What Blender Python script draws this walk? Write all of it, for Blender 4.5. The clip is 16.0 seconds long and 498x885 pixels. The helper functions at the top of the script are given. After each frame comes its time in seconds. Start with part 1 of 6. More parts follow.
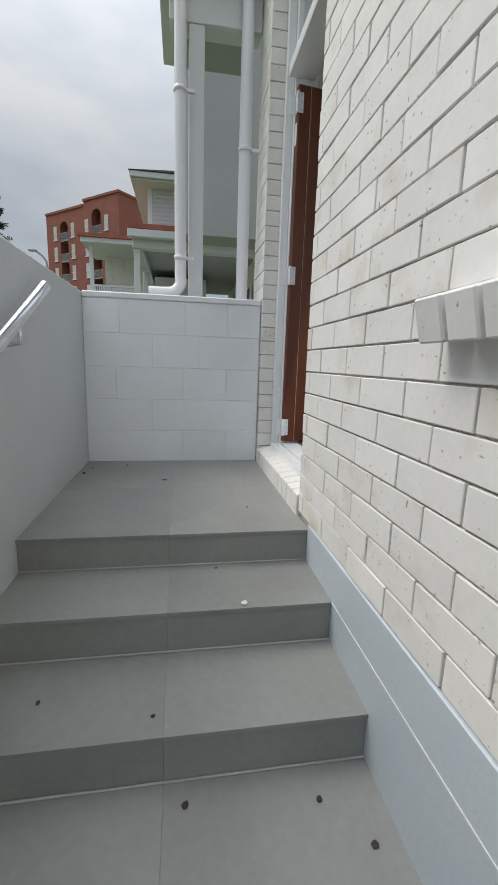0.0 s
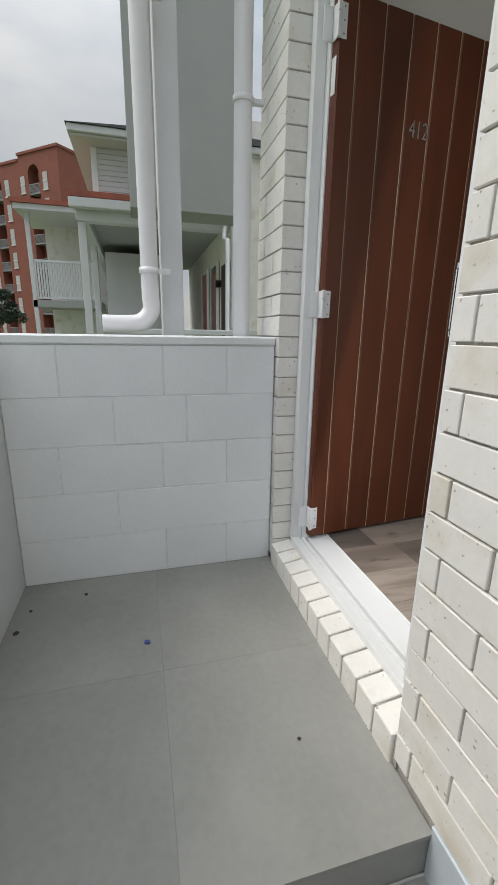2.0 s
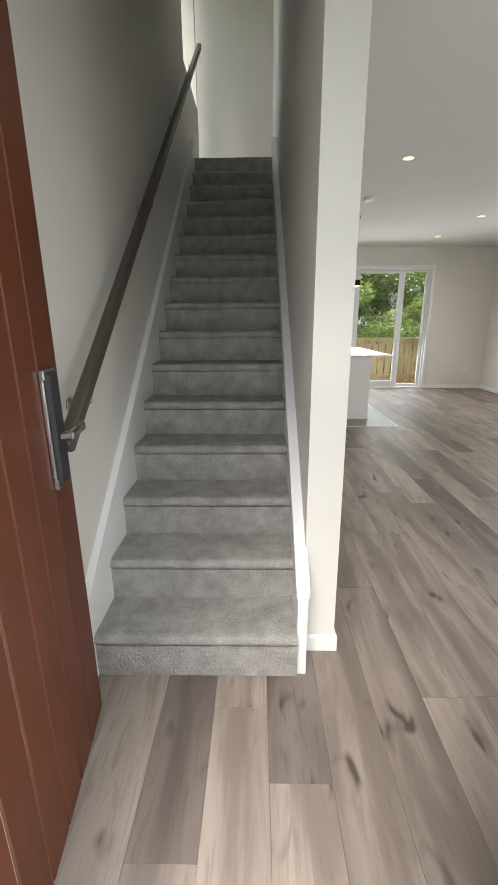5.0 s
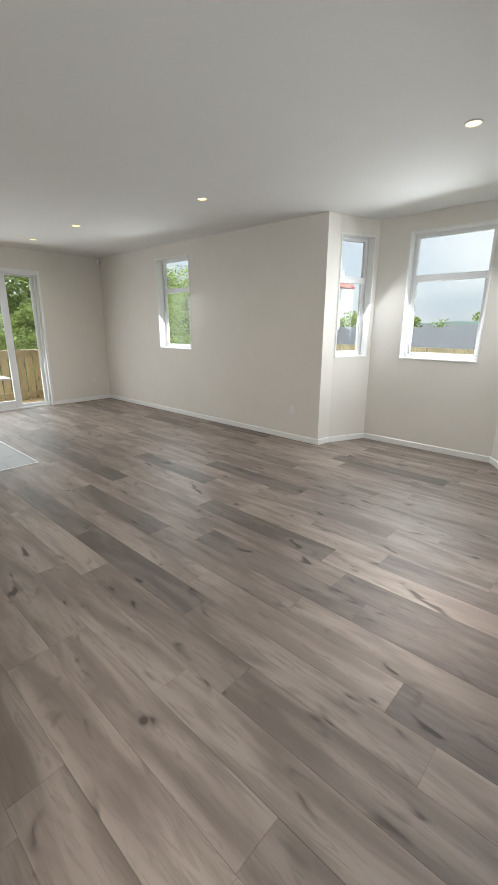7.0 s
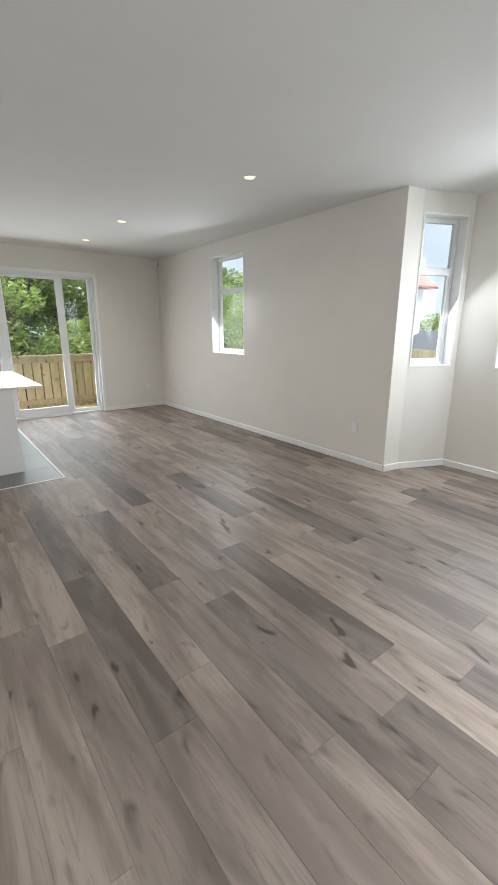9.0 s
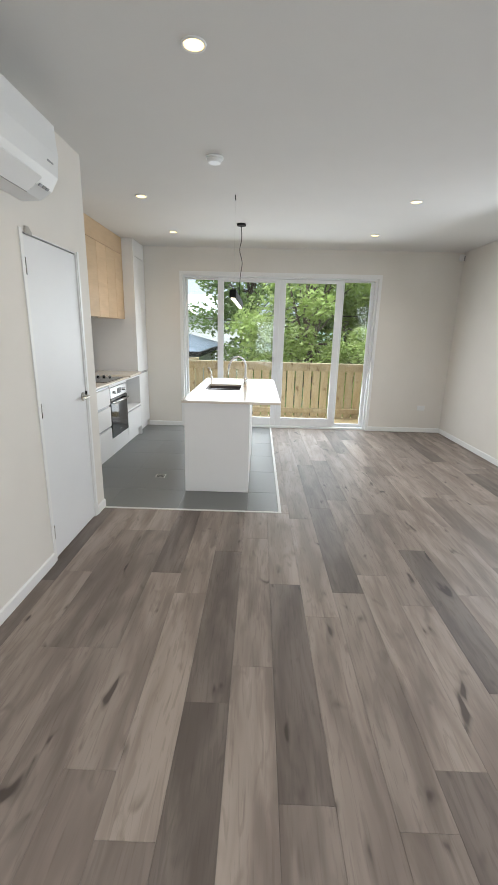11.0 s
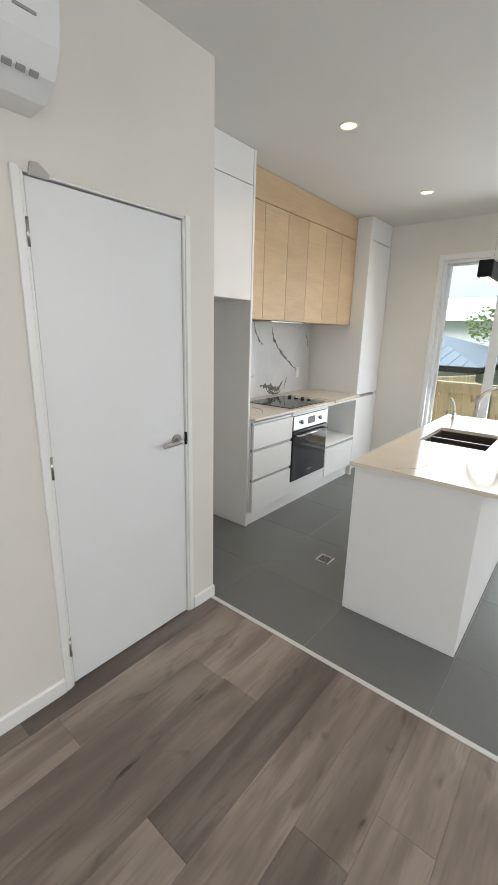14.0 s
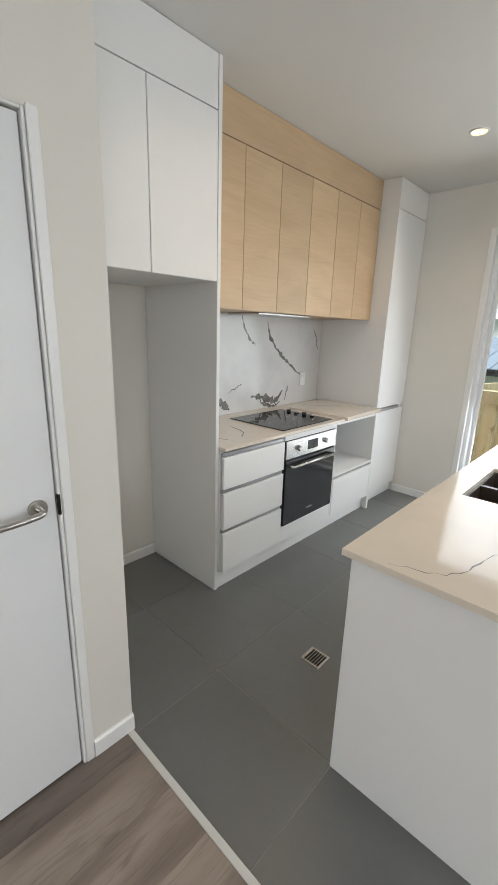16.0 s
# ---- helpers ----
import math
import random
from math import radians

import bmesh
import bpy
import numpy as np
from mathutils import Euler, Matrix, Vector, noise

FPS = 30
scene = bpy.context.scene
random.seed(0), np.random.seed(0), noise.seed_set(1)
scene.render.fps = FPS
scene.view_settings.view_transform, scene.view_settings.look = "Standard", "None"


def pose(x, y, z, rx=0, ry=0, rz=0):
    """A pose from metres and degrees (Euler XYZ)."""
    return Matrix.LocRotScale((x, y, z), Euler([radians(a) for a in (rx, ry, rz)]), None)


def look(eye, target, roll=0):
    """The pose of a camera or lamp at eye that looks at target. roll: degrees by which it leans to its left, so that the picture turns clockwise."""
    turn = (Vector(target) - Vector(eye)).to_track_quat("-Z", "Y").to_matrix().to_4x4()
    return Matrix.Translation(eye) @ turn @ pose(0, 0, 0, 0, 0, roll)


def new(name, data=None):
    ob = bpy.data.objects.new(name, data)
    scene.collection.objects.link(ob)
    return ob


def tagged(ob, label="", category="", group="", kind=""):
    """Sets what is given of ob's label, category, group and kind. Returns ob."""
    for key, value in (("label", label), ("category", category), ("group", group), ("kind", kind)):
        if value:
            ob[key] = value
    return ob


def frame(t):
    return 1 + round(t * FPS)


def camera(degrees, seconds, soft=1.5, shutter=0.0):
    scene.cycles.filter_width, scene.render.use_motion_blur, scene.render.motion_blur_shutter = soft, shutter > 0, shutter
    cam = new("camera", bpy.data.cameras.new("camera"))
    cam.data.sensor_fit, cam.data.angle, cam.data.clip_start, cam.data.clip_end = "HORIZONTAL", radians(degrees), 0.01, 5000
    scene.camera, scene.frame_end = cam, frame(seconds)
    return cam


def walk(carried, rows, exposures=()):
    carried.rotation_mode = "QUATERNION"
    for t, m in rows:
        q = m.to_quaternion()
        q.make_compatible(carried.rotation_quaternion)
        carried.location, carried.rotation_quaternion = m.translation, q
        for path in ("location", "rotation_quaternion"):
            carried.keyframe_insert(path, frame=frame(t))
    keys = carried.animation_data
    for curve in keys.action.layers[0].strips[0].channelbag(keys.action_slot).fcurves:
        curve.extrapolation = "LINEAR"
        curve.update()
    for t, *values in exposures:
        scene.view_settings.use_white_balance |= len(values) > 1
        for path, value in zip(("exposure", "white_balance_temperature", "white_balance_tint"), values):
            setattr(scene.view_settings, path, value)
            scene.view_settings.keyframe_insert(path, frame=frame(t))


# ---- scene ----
cam = camera(62.3, 16.0)
PATH = [
    (0, (1.724, -0.228, 0.488), (-0.213, 0.095, 0.112), 1.8),
    (0.5, (1.475, -0.239, 0.571), (-0.455, 0.064, 0.143), 1.7),
    (1, (1.228, -0.219, 0.659), (-0.69, 0.102, 0.196), 1.4),
    (1.5, (0.986, -0.253, 0.774), (-0.917, 0.122, 0.286), 0.9),
    (2, (0.783, -0.298, 0.89), (-1.085, 0.2, 0.377), 0.9),
    (2.5, (0.583, -0.247, 0.996), (-1.234, 0.409, 0.476), 1.0),
    (3, (0.379, -0.203, 1.054), (-1.321, 0.698, 0.51), 1.5),
    (3.2, (0.261, -0.208, 1.102), (-1.344, 0.855, 0.561), 1.9),
    (5.3, (-0.325, 0.14, 1.307), (-0.09, 2.045, 0.745), -0.5),
    (5.5, (-0.306, 0.197, 1.297), (0.095, 2.076, 0.74), -0.4),
    (6, (-0.258, 0.318, 1.331), (0.501, 2.08, 0.767), 0.4),
    (6.5, (-0.189, 0.536, 1.335), (0.933, 2.095, 0.778), 0.7),
    (7, (-0.074, 0.711, 1.453), (1.343, 2.011, 0.906), 0.3),
    (7.5, (0.041, 0.734, 1.439), (1.638, 1.813, 0.903), 0.6),
    (8, (0.24, 0.774, 1.447), (1.801, 1.907, 0.918), 0.2),
    (8.5, (0.404, 0.856, 1.434), (1.807, 2.176, 0.899), -0.1),
    (9, (0.61, 1.081, 1.434), (1.785, 2.61, 0.905), 0.1),
    (9.5, (0.84, 1.293, 1.447), (1.696, 3.021, 0.919), 0.5),
    (10, (1.051, 1.483, 1.48), (1.586, 3.338, 0.955), 1.0),
    (10.2, (1.107, 1.584, 1.475), (1.519, 3.47, 0.952), 1.1),
    (12.3, (1.534, 2.856, 1.525), (0.887, 4.681, 1.024), 1.8),
    (12.5, (1.563, 2.983, 1.522), (0.83, 4.774, 1.015), 1.8),
    (13, (1.623, 3.307, 1.513), (0.704, 5.005, 0.994), 1.6),
    (13.5, (1.611, 3.54, 1.501), (0.544, 5.151, 0.984), 1.7),
    (14, (1.496, 3.778, 1.51), (0.277, 5.278, 0.997), 1.5),
    (14.5, (1.414, 4.047, 1.507), (0.066, 5.432, 0.992), 1.3),
    (15, (1.356, 4.262, 1.511), (-0.076, 5.557, 0.987), 1.4),
    (15.5, (1.249, 4.471, 1.5), (-0.16, 5.79, 0.976), 1.7),
    (16, (1.163, 4.683, 1.507), (-0.153, 6.093, 0.982), 1.8),
]
EXPOSURES = [(0.0, 0.13, 6650, 10), (2.0, 0.2, 6900, 10), (3.2, 0.28, 7050, 10), (4.6, 1.0, 6750, 10), (5.3, 1.42, 6950, 10), (6.5, 1.2, 6850, 10), (8.0, 1.22, 6600, 10), (9.0, 1.3, 6550, 10), (10.2, 1.52, 6500, 10), (12.3, 1.42, 6550, 10), (14.5, 1.5, 6600, 10), (16.0, 1.42, 6600, 10)]
walk(cam, [(t, look(eye, target, roll)) for t, eye, target, roll in PATH], EXPOSURES)

# ---- world, sun, window light ----
SKY_STRENGTH, CLOUD_STRENGTH, SUN_STRENGTH = 0.08, 0.5, 1.5
WINDOW_POWER, DOWNLIGHT_POWER = 9.2, 6.6
world = bpy.data.worlds.new("world")
scene.world = world
world.use_nodes = True
wn, wl = world.node_tree.nodes, world.node_tree.links
wn.clear()
w_out = wn.new("ShaderNodeOutputWorld")
w_sky = wn.new("ShaderNodeTexSky")
w_sky.sky_type, w_sky.sun_disc = "NISHITA", False
w_sky.sun_elevation, w_sky.sun_rotation = radians(52), radians(200)
w_bg = wn.new("ShaderNodeBackground")
w_bg.inputs["Strength"].default_value = SKY_STRENGTH
wl.new(w_sky.outputs[0], w_bg.inputs["Color"])
w_tc = wn.new("ShaderNodeTexCoord")
w_map = wn.new("ShaderNodeMapping")
w_map.inputs["Scale"].default_value = (1.0, 1.0, 2.6)
wl.new(w_tc.outputs["Generated"], w_map.inputs["Vector"])
w_no = wn.new("ShaderNodeTexNoise")
w_no.inputs["Scale"].default_value, w_no.inputs["Detail"].default_value = 2.2, 5
wl.new(w_map.outputs[0], w_no.inputs["Vector"])
w_ramp = wn.new("ShaderNodeValToRGB")
w_ramp.color_ramp.elements[0].position, w_ramp.color_ramp.elements[0].color = 0.3, (0.47, 0.575, 0.71, 1)
w_ramp.color_ramp.elements[1].position, w_ramp.color_ramp.elements[1].color = 0.68, (0.93, 0.965, 1.0, 1)
wl.new(w_no.outputs["Fac"], w_ramp.inputs["Fac"])
w_cloud = wn.new("ShaderNodeBackground")
w_cloud.inputs["Strength"].default_value = CLOUD_STRENGTH
wl.new(w_ramp.outputs["Color"], w_cloud.inputs["Color"])
# an overcast dome: brighter overhead than at the horizon
w_sep = wn.new("ShaderNodeSeparateXYZ")
wl.new(w_tc.outputs["Generated"], w_sep.inputs[0])
w_up = wn.new("ShaderNodeMath")
w_up.operation = "MAXIMUM"
w_up.inputs[1].default_value = 0.0
wl.new(w_sep.outputs["Z"], w_up.inputs[0])
w_pow = wn.new("ShaderNodeMath")
w_pow.operation = "POWER"
w_pow.inputs[1].default_value = 3.0
wl.new(w_up.outputs[0], w_pow.inputs[0])
w_str = wn.new("ShaderNodeMath")
w_str.operation = "MULTIPLY_ADD"
w_str.inputs[1].default_value, w_str.inputs[2].default_value = CLOUD_STRENGTH * 6.0, CLOUD_STRENGTH
wl.new(w_pow.outputs[0], w_str.inputs[0])
wl.new(w_str.outputs[0], w_cloud.inputs["Strength"])
w_mix = wn.new("ShaderNodeMixShader")
w_mix.inputs[0].default_value = 0.85
wl.new(w_bg.outputs[0], w_mix.inputs[1])
wl.new(w_cloud.outputs[0], w_mix.inputs[2])
wl.new(w_mix.outputs[0], w_out.inputs["Surface"])

sun = new("sun", bpy.data.lights.new("sun", "SUN"))
sun.data.energy, sun.data.angle, sun.data.color = SUN_STRENGTH, radians(25), (1.0, 0.96, 0.9)
sun.matrix_world = look((0, 0, 20), (-6.8 * math.sin(radians(200)) * 0.9, -6.8 * math.cos(radians(200)) * 0.9, 12))


def window_light(name, eye, target, w, h, power, colour=(0.86, 0.93, 1.0)):
    lamp = new(name, bpy.data.lights.new(name, "AREA"))
    lamp.data.shape, lamp.data.size, lamp.data.size_y = "RECTANGLE", w, h
    lamp.data.energy, lamp.data.color = power * w * h, colour
    lamp.matrix_world = look(eye, target)
    return lamp


window_light("window_light_slider", (1.58, 8.505, 1.15), (1.58, 4.5, 0.0), 2.8, 2.1, WINDOW_POWER * 0.38)
window_light("window_light_side", (4.19, 6.28, 1.77), (2.0, 5.8, 0.3), 0.75, 1.3, WINDOW_POWER * 1.2)
window_light("window_light_bay", (4.91, 2.4, 1.77), (2.5, 2.8, 0.5), 0.8, 1.3, WINDOW_POWER * 1.4)
window_light("window_light_bay_diagonal", (4.64, 3.28, 1.77), (4.2, 2.3, 0.9), 0.45, 1.3, WINDOW_POWER * 0.6)
window_light("window_light_bay_diagonal", (4.68, 1.53, 1.77), (4.0, 2.5, 0.9), 0.45, 1.3, WINDOW_POWER * 0.6)

window_light("window_light_entrance", (-0.38, 0.54, 1.05), (-0.38, 3.0, 0.6), 0.72, 1.9, WINDOW_POWER * 0.25)
window_light("window_light_front", (1.67, 0.50, 1.29), (1.9, 2.6, 0.0), 0.95, 1.2, WINDOW_POWER * 0.9)

# ---- materials ----


def mat_new(name):
    m = bpy.data.materials.new(name)
    m.use_nodes = True
    return m, m.node_tree.nodes, m.node_tree.links, m.node_tree.nodes["Principled BSDF"]


def mat(name, colour, rough=0.6, metal=0.0, vary=0.08, scale=3.0, fine=60.0, bump=0.05, object_vary=0.0, spec=0.5, stretch=(1, 1, 1), stain=None, stain_at=(0.6, 0.75), stain_scale=2.0, pits=None):
    """A painted, stony or metal surface: broad stains, fine grain and relief, at real size."""
    m, n, l, b = mat_new(name)
    b.inputs["Roughness"].default_value, b.inputs["Metallic"].default_value = rough, metal
    b.inputs["Specular IOR Level"].default_value = spec
    tc = n.new("ShaderNodeTexCoord")
    mp = n.new("ShaderNodeMapping")
    mp.inputs["Scale"].default_value = stretch
    l.new(tc.outputs["Object"], mp.inputs["Vector"])
    info = n.new("ShaderNodeObjectInfo")
    sh = n.new("ShaderNodeVectorMath")
    sh.operation = "ADD"
    rs = n.new("ShaderNodeMath")
    rs.operation = "MULTIPLY"
    rs.inputs[1].default_value = 37.0
    l.new(info.outputs["Random"], rs.inputs[0])
    l.new(mp.outputs[0], sh.inputs[0])
    l.new(rs.outputs[0], sh.inputs[1])
    big, small = n.new("ShaderNodeTexNoise"), n.new("ShaderNodeTexNoise")
    big.inputs["Scale"].default_value, big.inputs["Detail"].default_value = scale, 5
    small.inputs["Scale"].default_value, small.inputs["Detail"].default_value = fine, 4
    for t in (big, small):
        l.new(sh.outputs[0], t.inputs["Vector"])
    add = n.new("ShaderNodeMath")
    add.operation = "MULTIPLY_ADD"
    add.inputs[1].default_value = 0.5
    l.new(small.outputs["Fac"], add.inputs[0])
    l.new(big.outputs["Fac"], add.inputs[2])
    rng = n.new("ShaderNodeMapRange")
    rng.inputs["From Min"].default_value, rng.inputs["From Max"].default_value = 0.45, 1.05
    rng.inputs["To Min"].default_value, rng.inputs["To Max"].default_value = 1 - vary, 1 + vary
    l.new(add.outputs[0], rng.inputs["Value"])
    value = rng.outputs[0]
    if object_vary:
        ov = n.new("ShaderNodeMapRange")
        ov.inputs["To Min"].default_value, ov.inputs["To Max"].default_value = 1 - object_vary, 1 + object_vary
        l.new(info.outputs["Random"], ov.inputs["Value"])
        mu = n.new("ShaderNodeMath")
        mu.operation = "MULTIPLY"
        l.new(value, mu.inputs[0])
        l.new(ov.outputs[0], mu.inputs[1])
        value = mu.outputs[0]
    hsv = n.new("ShaderNodeHueSaturation")
    hsv.inputs["Color"].default_value = (*colour, 1)
    l.new(value, hsv.inputs["Value"])
    out = hsv.outputs[0]
    if stain:
        sn = n.new("ShaderNodeTexNoise")
        sn.inputs["Scale"].default_value, sn.inputs["Detail"].default_value = stain_scale, 6
        l.new(sh.outputs[0], sn.inputs["Vector"])
        sr = n.new("ShaderNodeMapRange")
        sr.inputs["From Min"].default_value, sr.inputs["From Max"].default_value = stain_at
        sr.inputs["To Max"].default_value = 0.75
        l.new(sn.outputs["Fac"], sr.inputs["Value"])
        mx = n.new("ShaderNodeMix")
        mx.data_type = "RGBA"
        l.new(sr.outputs[0], mx.inputs[0])
        l.new(out, mx.inputs[6])
        mx.inputs[7].default_value = (*stain, 1)
        out = mx.outputs[2]
    if pits:
        pn = n.new("ShaderNodeTexNoise")
        pn.inputs["Scale"].default_value, pn.inputs["Detail"].default_value = 75.0, 1
        l.new(sh.outputs[0], pn.inputs["Vector"])
        pr = n.new("ShaderNodeMapRange")
        pr.inputs["From Min"].default_value, pr.inputs["From Max"].default_value = 0.70, 0.80
        l.new(pn.outputs["Fac"], pr.inputs["Value"])
        px = n.new("ShaderNodeMix")
        px.data_type = "RGBA"
        l.new(pr.outputs[0], px.inputs[0])
        l.new(out, px.inputs[6])
        px.inputs[7].default_value = (*pits, 1)
        out = px.outputs[2]
    l.new(out, b.inputs["Base Color"])
    rr = n.new("ShaderNodeMapRange")
    rr.inputs["To Min"].default_value, rr.inputs["To Max"].default_value = max(rough - 0.08, 0.02), min(rough + 0.08, 1)
    l.new(big.outputs["Fac"], rr.inputs["Value"])
    l.new(rr.outputs[0], b.inputs["Roughness"])
    if bump:
        bp = n.new("ShaderNodeBump")
        bp.inputs["Strength"].default_value, bp.inputs["Distance"].default_value = min(bump * 4, 1), bump * 0.02
        l.new(small.outputs["Fac"], bp.inputs["Height"])
        l.new(bp.outputs[0], b.inputs["Normal"])
    return m


def wood(name, light, dark, rough=0.45, grain=(14, 0.9, 14), object_vary=0.25, knots=None, bump=0.06, axis=1, fine_part=0.55):
    """Timber: long streaks of grain, soft broad bands, and knots, shifted from board to board."""
    m, n, l, b = mat_new(name)
    tc, info = n.new("ShaderNodeTexCoord"), n.new("ShaderNodeObjectInfo")
    rs = n.new("ShaderNodeMath")
    rs.operation = "MULTIPLY"
    rs.inputs[1].default_value = 91.0
    l.new(info.outputs["Random"], rs.inputs[0])
    sh = n.new("ShaderNodeVectorMath")
    l.new(tc.outputs["Object"], sh.inputs[0])
    l.new(rs.outputs[0], sh.inputs[1])

    def noise_at(scale3, scale, detail, distort=0.0):
        mp, t = n.new("ShaderNodeMapping"), n.new("ShaderNodeTexNoise")
        mp.inputs["Scale"].default_value = scale3
        t.inputs["Scale"].default_value, t.inputs["Detail"].default_value = scale, detail
        t.inputs["Distortion"].default_value = distort
        l.new(sh.outputs[0], mp.inputs["Vector"])
        l.new(mp.outputs[0], t.inputs["Vector"])
        return t

    long3 = [1.0, 1.0, 1.0]
    long3[axis] = 0.07
    fine = noise_at([c * 9 for c in long3], 9.0, 6)
    band3 = [1.0, 1.0, 1.0]
    band3[axis] = 0.22
    band = noise_at(band3, 7.0, 4, 0.8)
    k3 = [1.0, 1.0, 1.0]
    k3[axis] = 0.38
    knot = noise_at(k3, 11.0, 2, 0.4)
    add = n.new("ShaderNodeMath")
    add.operation = "MULTIPLY_ADD"
    add.inputs[1].default_value = fine_part
    l.new(fine.outputs["Fac"], add.inputs[0])
    l.new(band.outputs["Fac"], add.inputs[2])
    rng = n.new("ShaderNodeMapRange")
    rng.inputs["From Min"].default_value, rng.inputs["From Max"].default_value = 0.3 + fine_part * 0.38, 0.66 + fine_part * 0.62
    l.new(add.outputs[0], rng.inputs["Value"])
    mx = n.new("ShaderNodeMix")
    mx.data_type = "RGBA"
    l.new(rng.outputs[0], mx.inputs[0])
    mx.inputs[6].default_value, mx.inputs[7].default_value = (*dark, 1), (*light, 1)
    out = mx.outputs[2]
    if knots:
        kr = n.new("ShaderNodeMapRange")
        kr.inputs["From Min"].default_value, kr.inputs["From Max"].default_value = 0.63, 0.73
        l.new(knot.outputs["Fac"], kr.inputs["Value"])
        kr.inputs["To Max"].default_value = 0.8
        mk = n.new("ShaderNodeMix")
        mk.data_type = "RGBA"
        l.new(kr.outputs[0], mk.inputs[0])
        l.new(out, mk.inputs[6])
        mk.inputs[7].default_value = (*knots, 1)
        out = mk.outputs[2]
    ov = n.new("ShaderNodeMapRange")
    ov.inputs["To Min"].default_value, ov.inputs["To Max"].default_value = 1 - object_vary, 1 + object_vary
    l.new(info.outputs["Random"], ov.inputs["Value"])
    hsv = n.new("ShaderNodeHueSaturation")
    l.new(out, hsv.inputs["Color"])
    l.new(ov.outputs[0], hsv.inputs["Value"])
    l.new(hsv.outputs[0], b.inputs["Base Color"])
    rr = n.new("ShaderNodeMapRange")
    rr.inputs["To Min"].default_value, rr.inputs["To Max"].default_value = rough - 0.08, rough + 0.1
    l.new(fine.outputs["Fac"], rr.inputs["Value"])
    l.new(rr.outputs[0], b.inputs["Roughness"])
    bp = n.new("ShaderNodeBump")
    bp.inputs["Strength"].default_value, bp.inputs["Distance"].default_value = 0.3, bump * 0.02
    l.new(fine.outputs["Fac"], bp.inputs["Height"])
    l.new(bp.outputs[0], b.inputs["Normal"])
    return m


def oak_floor(name, light, dark, knot, object_vary):
    """Laminate oak: soft cloudy bands along the board, fine pores, cathedral figure and dark knots with a stained halo."""
    m, n, l, b = mat_new(name)
    tc, info = n.new("ShaderNodeTexCoord"), n.new("ShaderNodeObjectInfo")
    rs, sh = n.new("ShaderNodeMath"), n.new("ShaderNodeVectorMath")
    rs.operation = "MULTIPLY"
    rs.inputs[1].default_value = 91.0
    l.new(info.outputs["Random"], rs.inputs[0])
    l.new(tc.outputs["Object"], sh.inputs[0])
    l.new(rs.outputs[0], sh.inputs[1])

    def layer(scale3, scale, detail, distort=0.0):
        mp, t = n.new("ShaderNodeMapping"), n.new("ShaderNodeTexNoise")
        mp.inputs["Scale"].default_value = scale3
        t.inputs["Scale"].default_value, t.inputs["Detail"].default_value, t.inputs["Distortion"].default_value = scale, detail, distort
        l.new(sh.outputs[0], mp.inputs["Vector"])
        l.new(mp.outputs[0], t.inputs["Vector"])
        return t.outputs["Fac"]

    def ranged(value, lo, hi, a=0.0, c=1.0):
        r = n.new("ShaderNodeMapRange")
        r.interpolation_type = "SMOOTHSTEP"
        for key, v in (("From Min", lo), ("From Max", hi), ("To Min", a), ("To Max", c)):
            r.inputs[key].default_value = v
        l.new(value, r.inputs["Value"])
        return r.outputs[0]

    def blend(fac, base, colour):
        mx = n.new("ShaderNodeMix")
        mx.data_type = "RGBA"
        l.new(fac, mx.inputs[0])
        if isinstance(base, tuple):
            mx.inputs[6].default_value = (*base, 1)
        else:
            l.new(base, mx.inputs[6])
        mx.inputs[7].default_value = (*colour, 1)
        return mx.outputs[2]

    cloud = layer((1.0, 0.16, 1.0), 9.0, 3, 0.5)
    fine = layer((1.0, 0.045, 1.0), 130.0, 4)
    figure = layer((1.0, 0.10, 1.0), 30.0, 2, 2.2)
    spots = layer((1.0, 0.36, 1.0), 15.0, 1.5, 0.5)
    out = blend(ranged(cloud, 0.32, 0.68), light, dark)
    out = blend(ranged(figure, 0.54, 0.64, 0.0, 0.38), out, dark)
    out = blend(ranged(fine, 0.55, 0.75, 0.0, 0.22), out, knot)
    out = blend(ranged(spots, 0.60, 0.76, 0.0, 0.65), out, tuple((p + q) / 2 for p, q in zip(dark, knot)))
    out = blend(ranged(spots, 0.70, 0.77, 0.0, 0.8), out, knot)
    hsv = n.new("ShaderNodeHueSaturation")
    l.new(out, hsv.inputs["Color"])
    l.new(ranged(info.outputs["Random"], -0.2, 1.2, 1 - object_vary, 1 + object_vary), hsv.inputs["Value"])
    l.new(hsv.outputs[0], b.inputs["Base Color"])
    l.new(ranged(fine, 0.2, 0.8, 0.42, 0.54), b.inputs["Roughness"])
    b.inputs["Specular IOR Level"].default_value = 0.4
    bp = n.new("ShaderNodeBump")
    bp.inputs["Strength"].default_value, bp.inputs["Distance"].default_value = 0.25, 0.0005
    l.new(fine, bp.inputs["Height"])
    l.new(bp.outputs[0], b.inputs["Normal"])
    return m


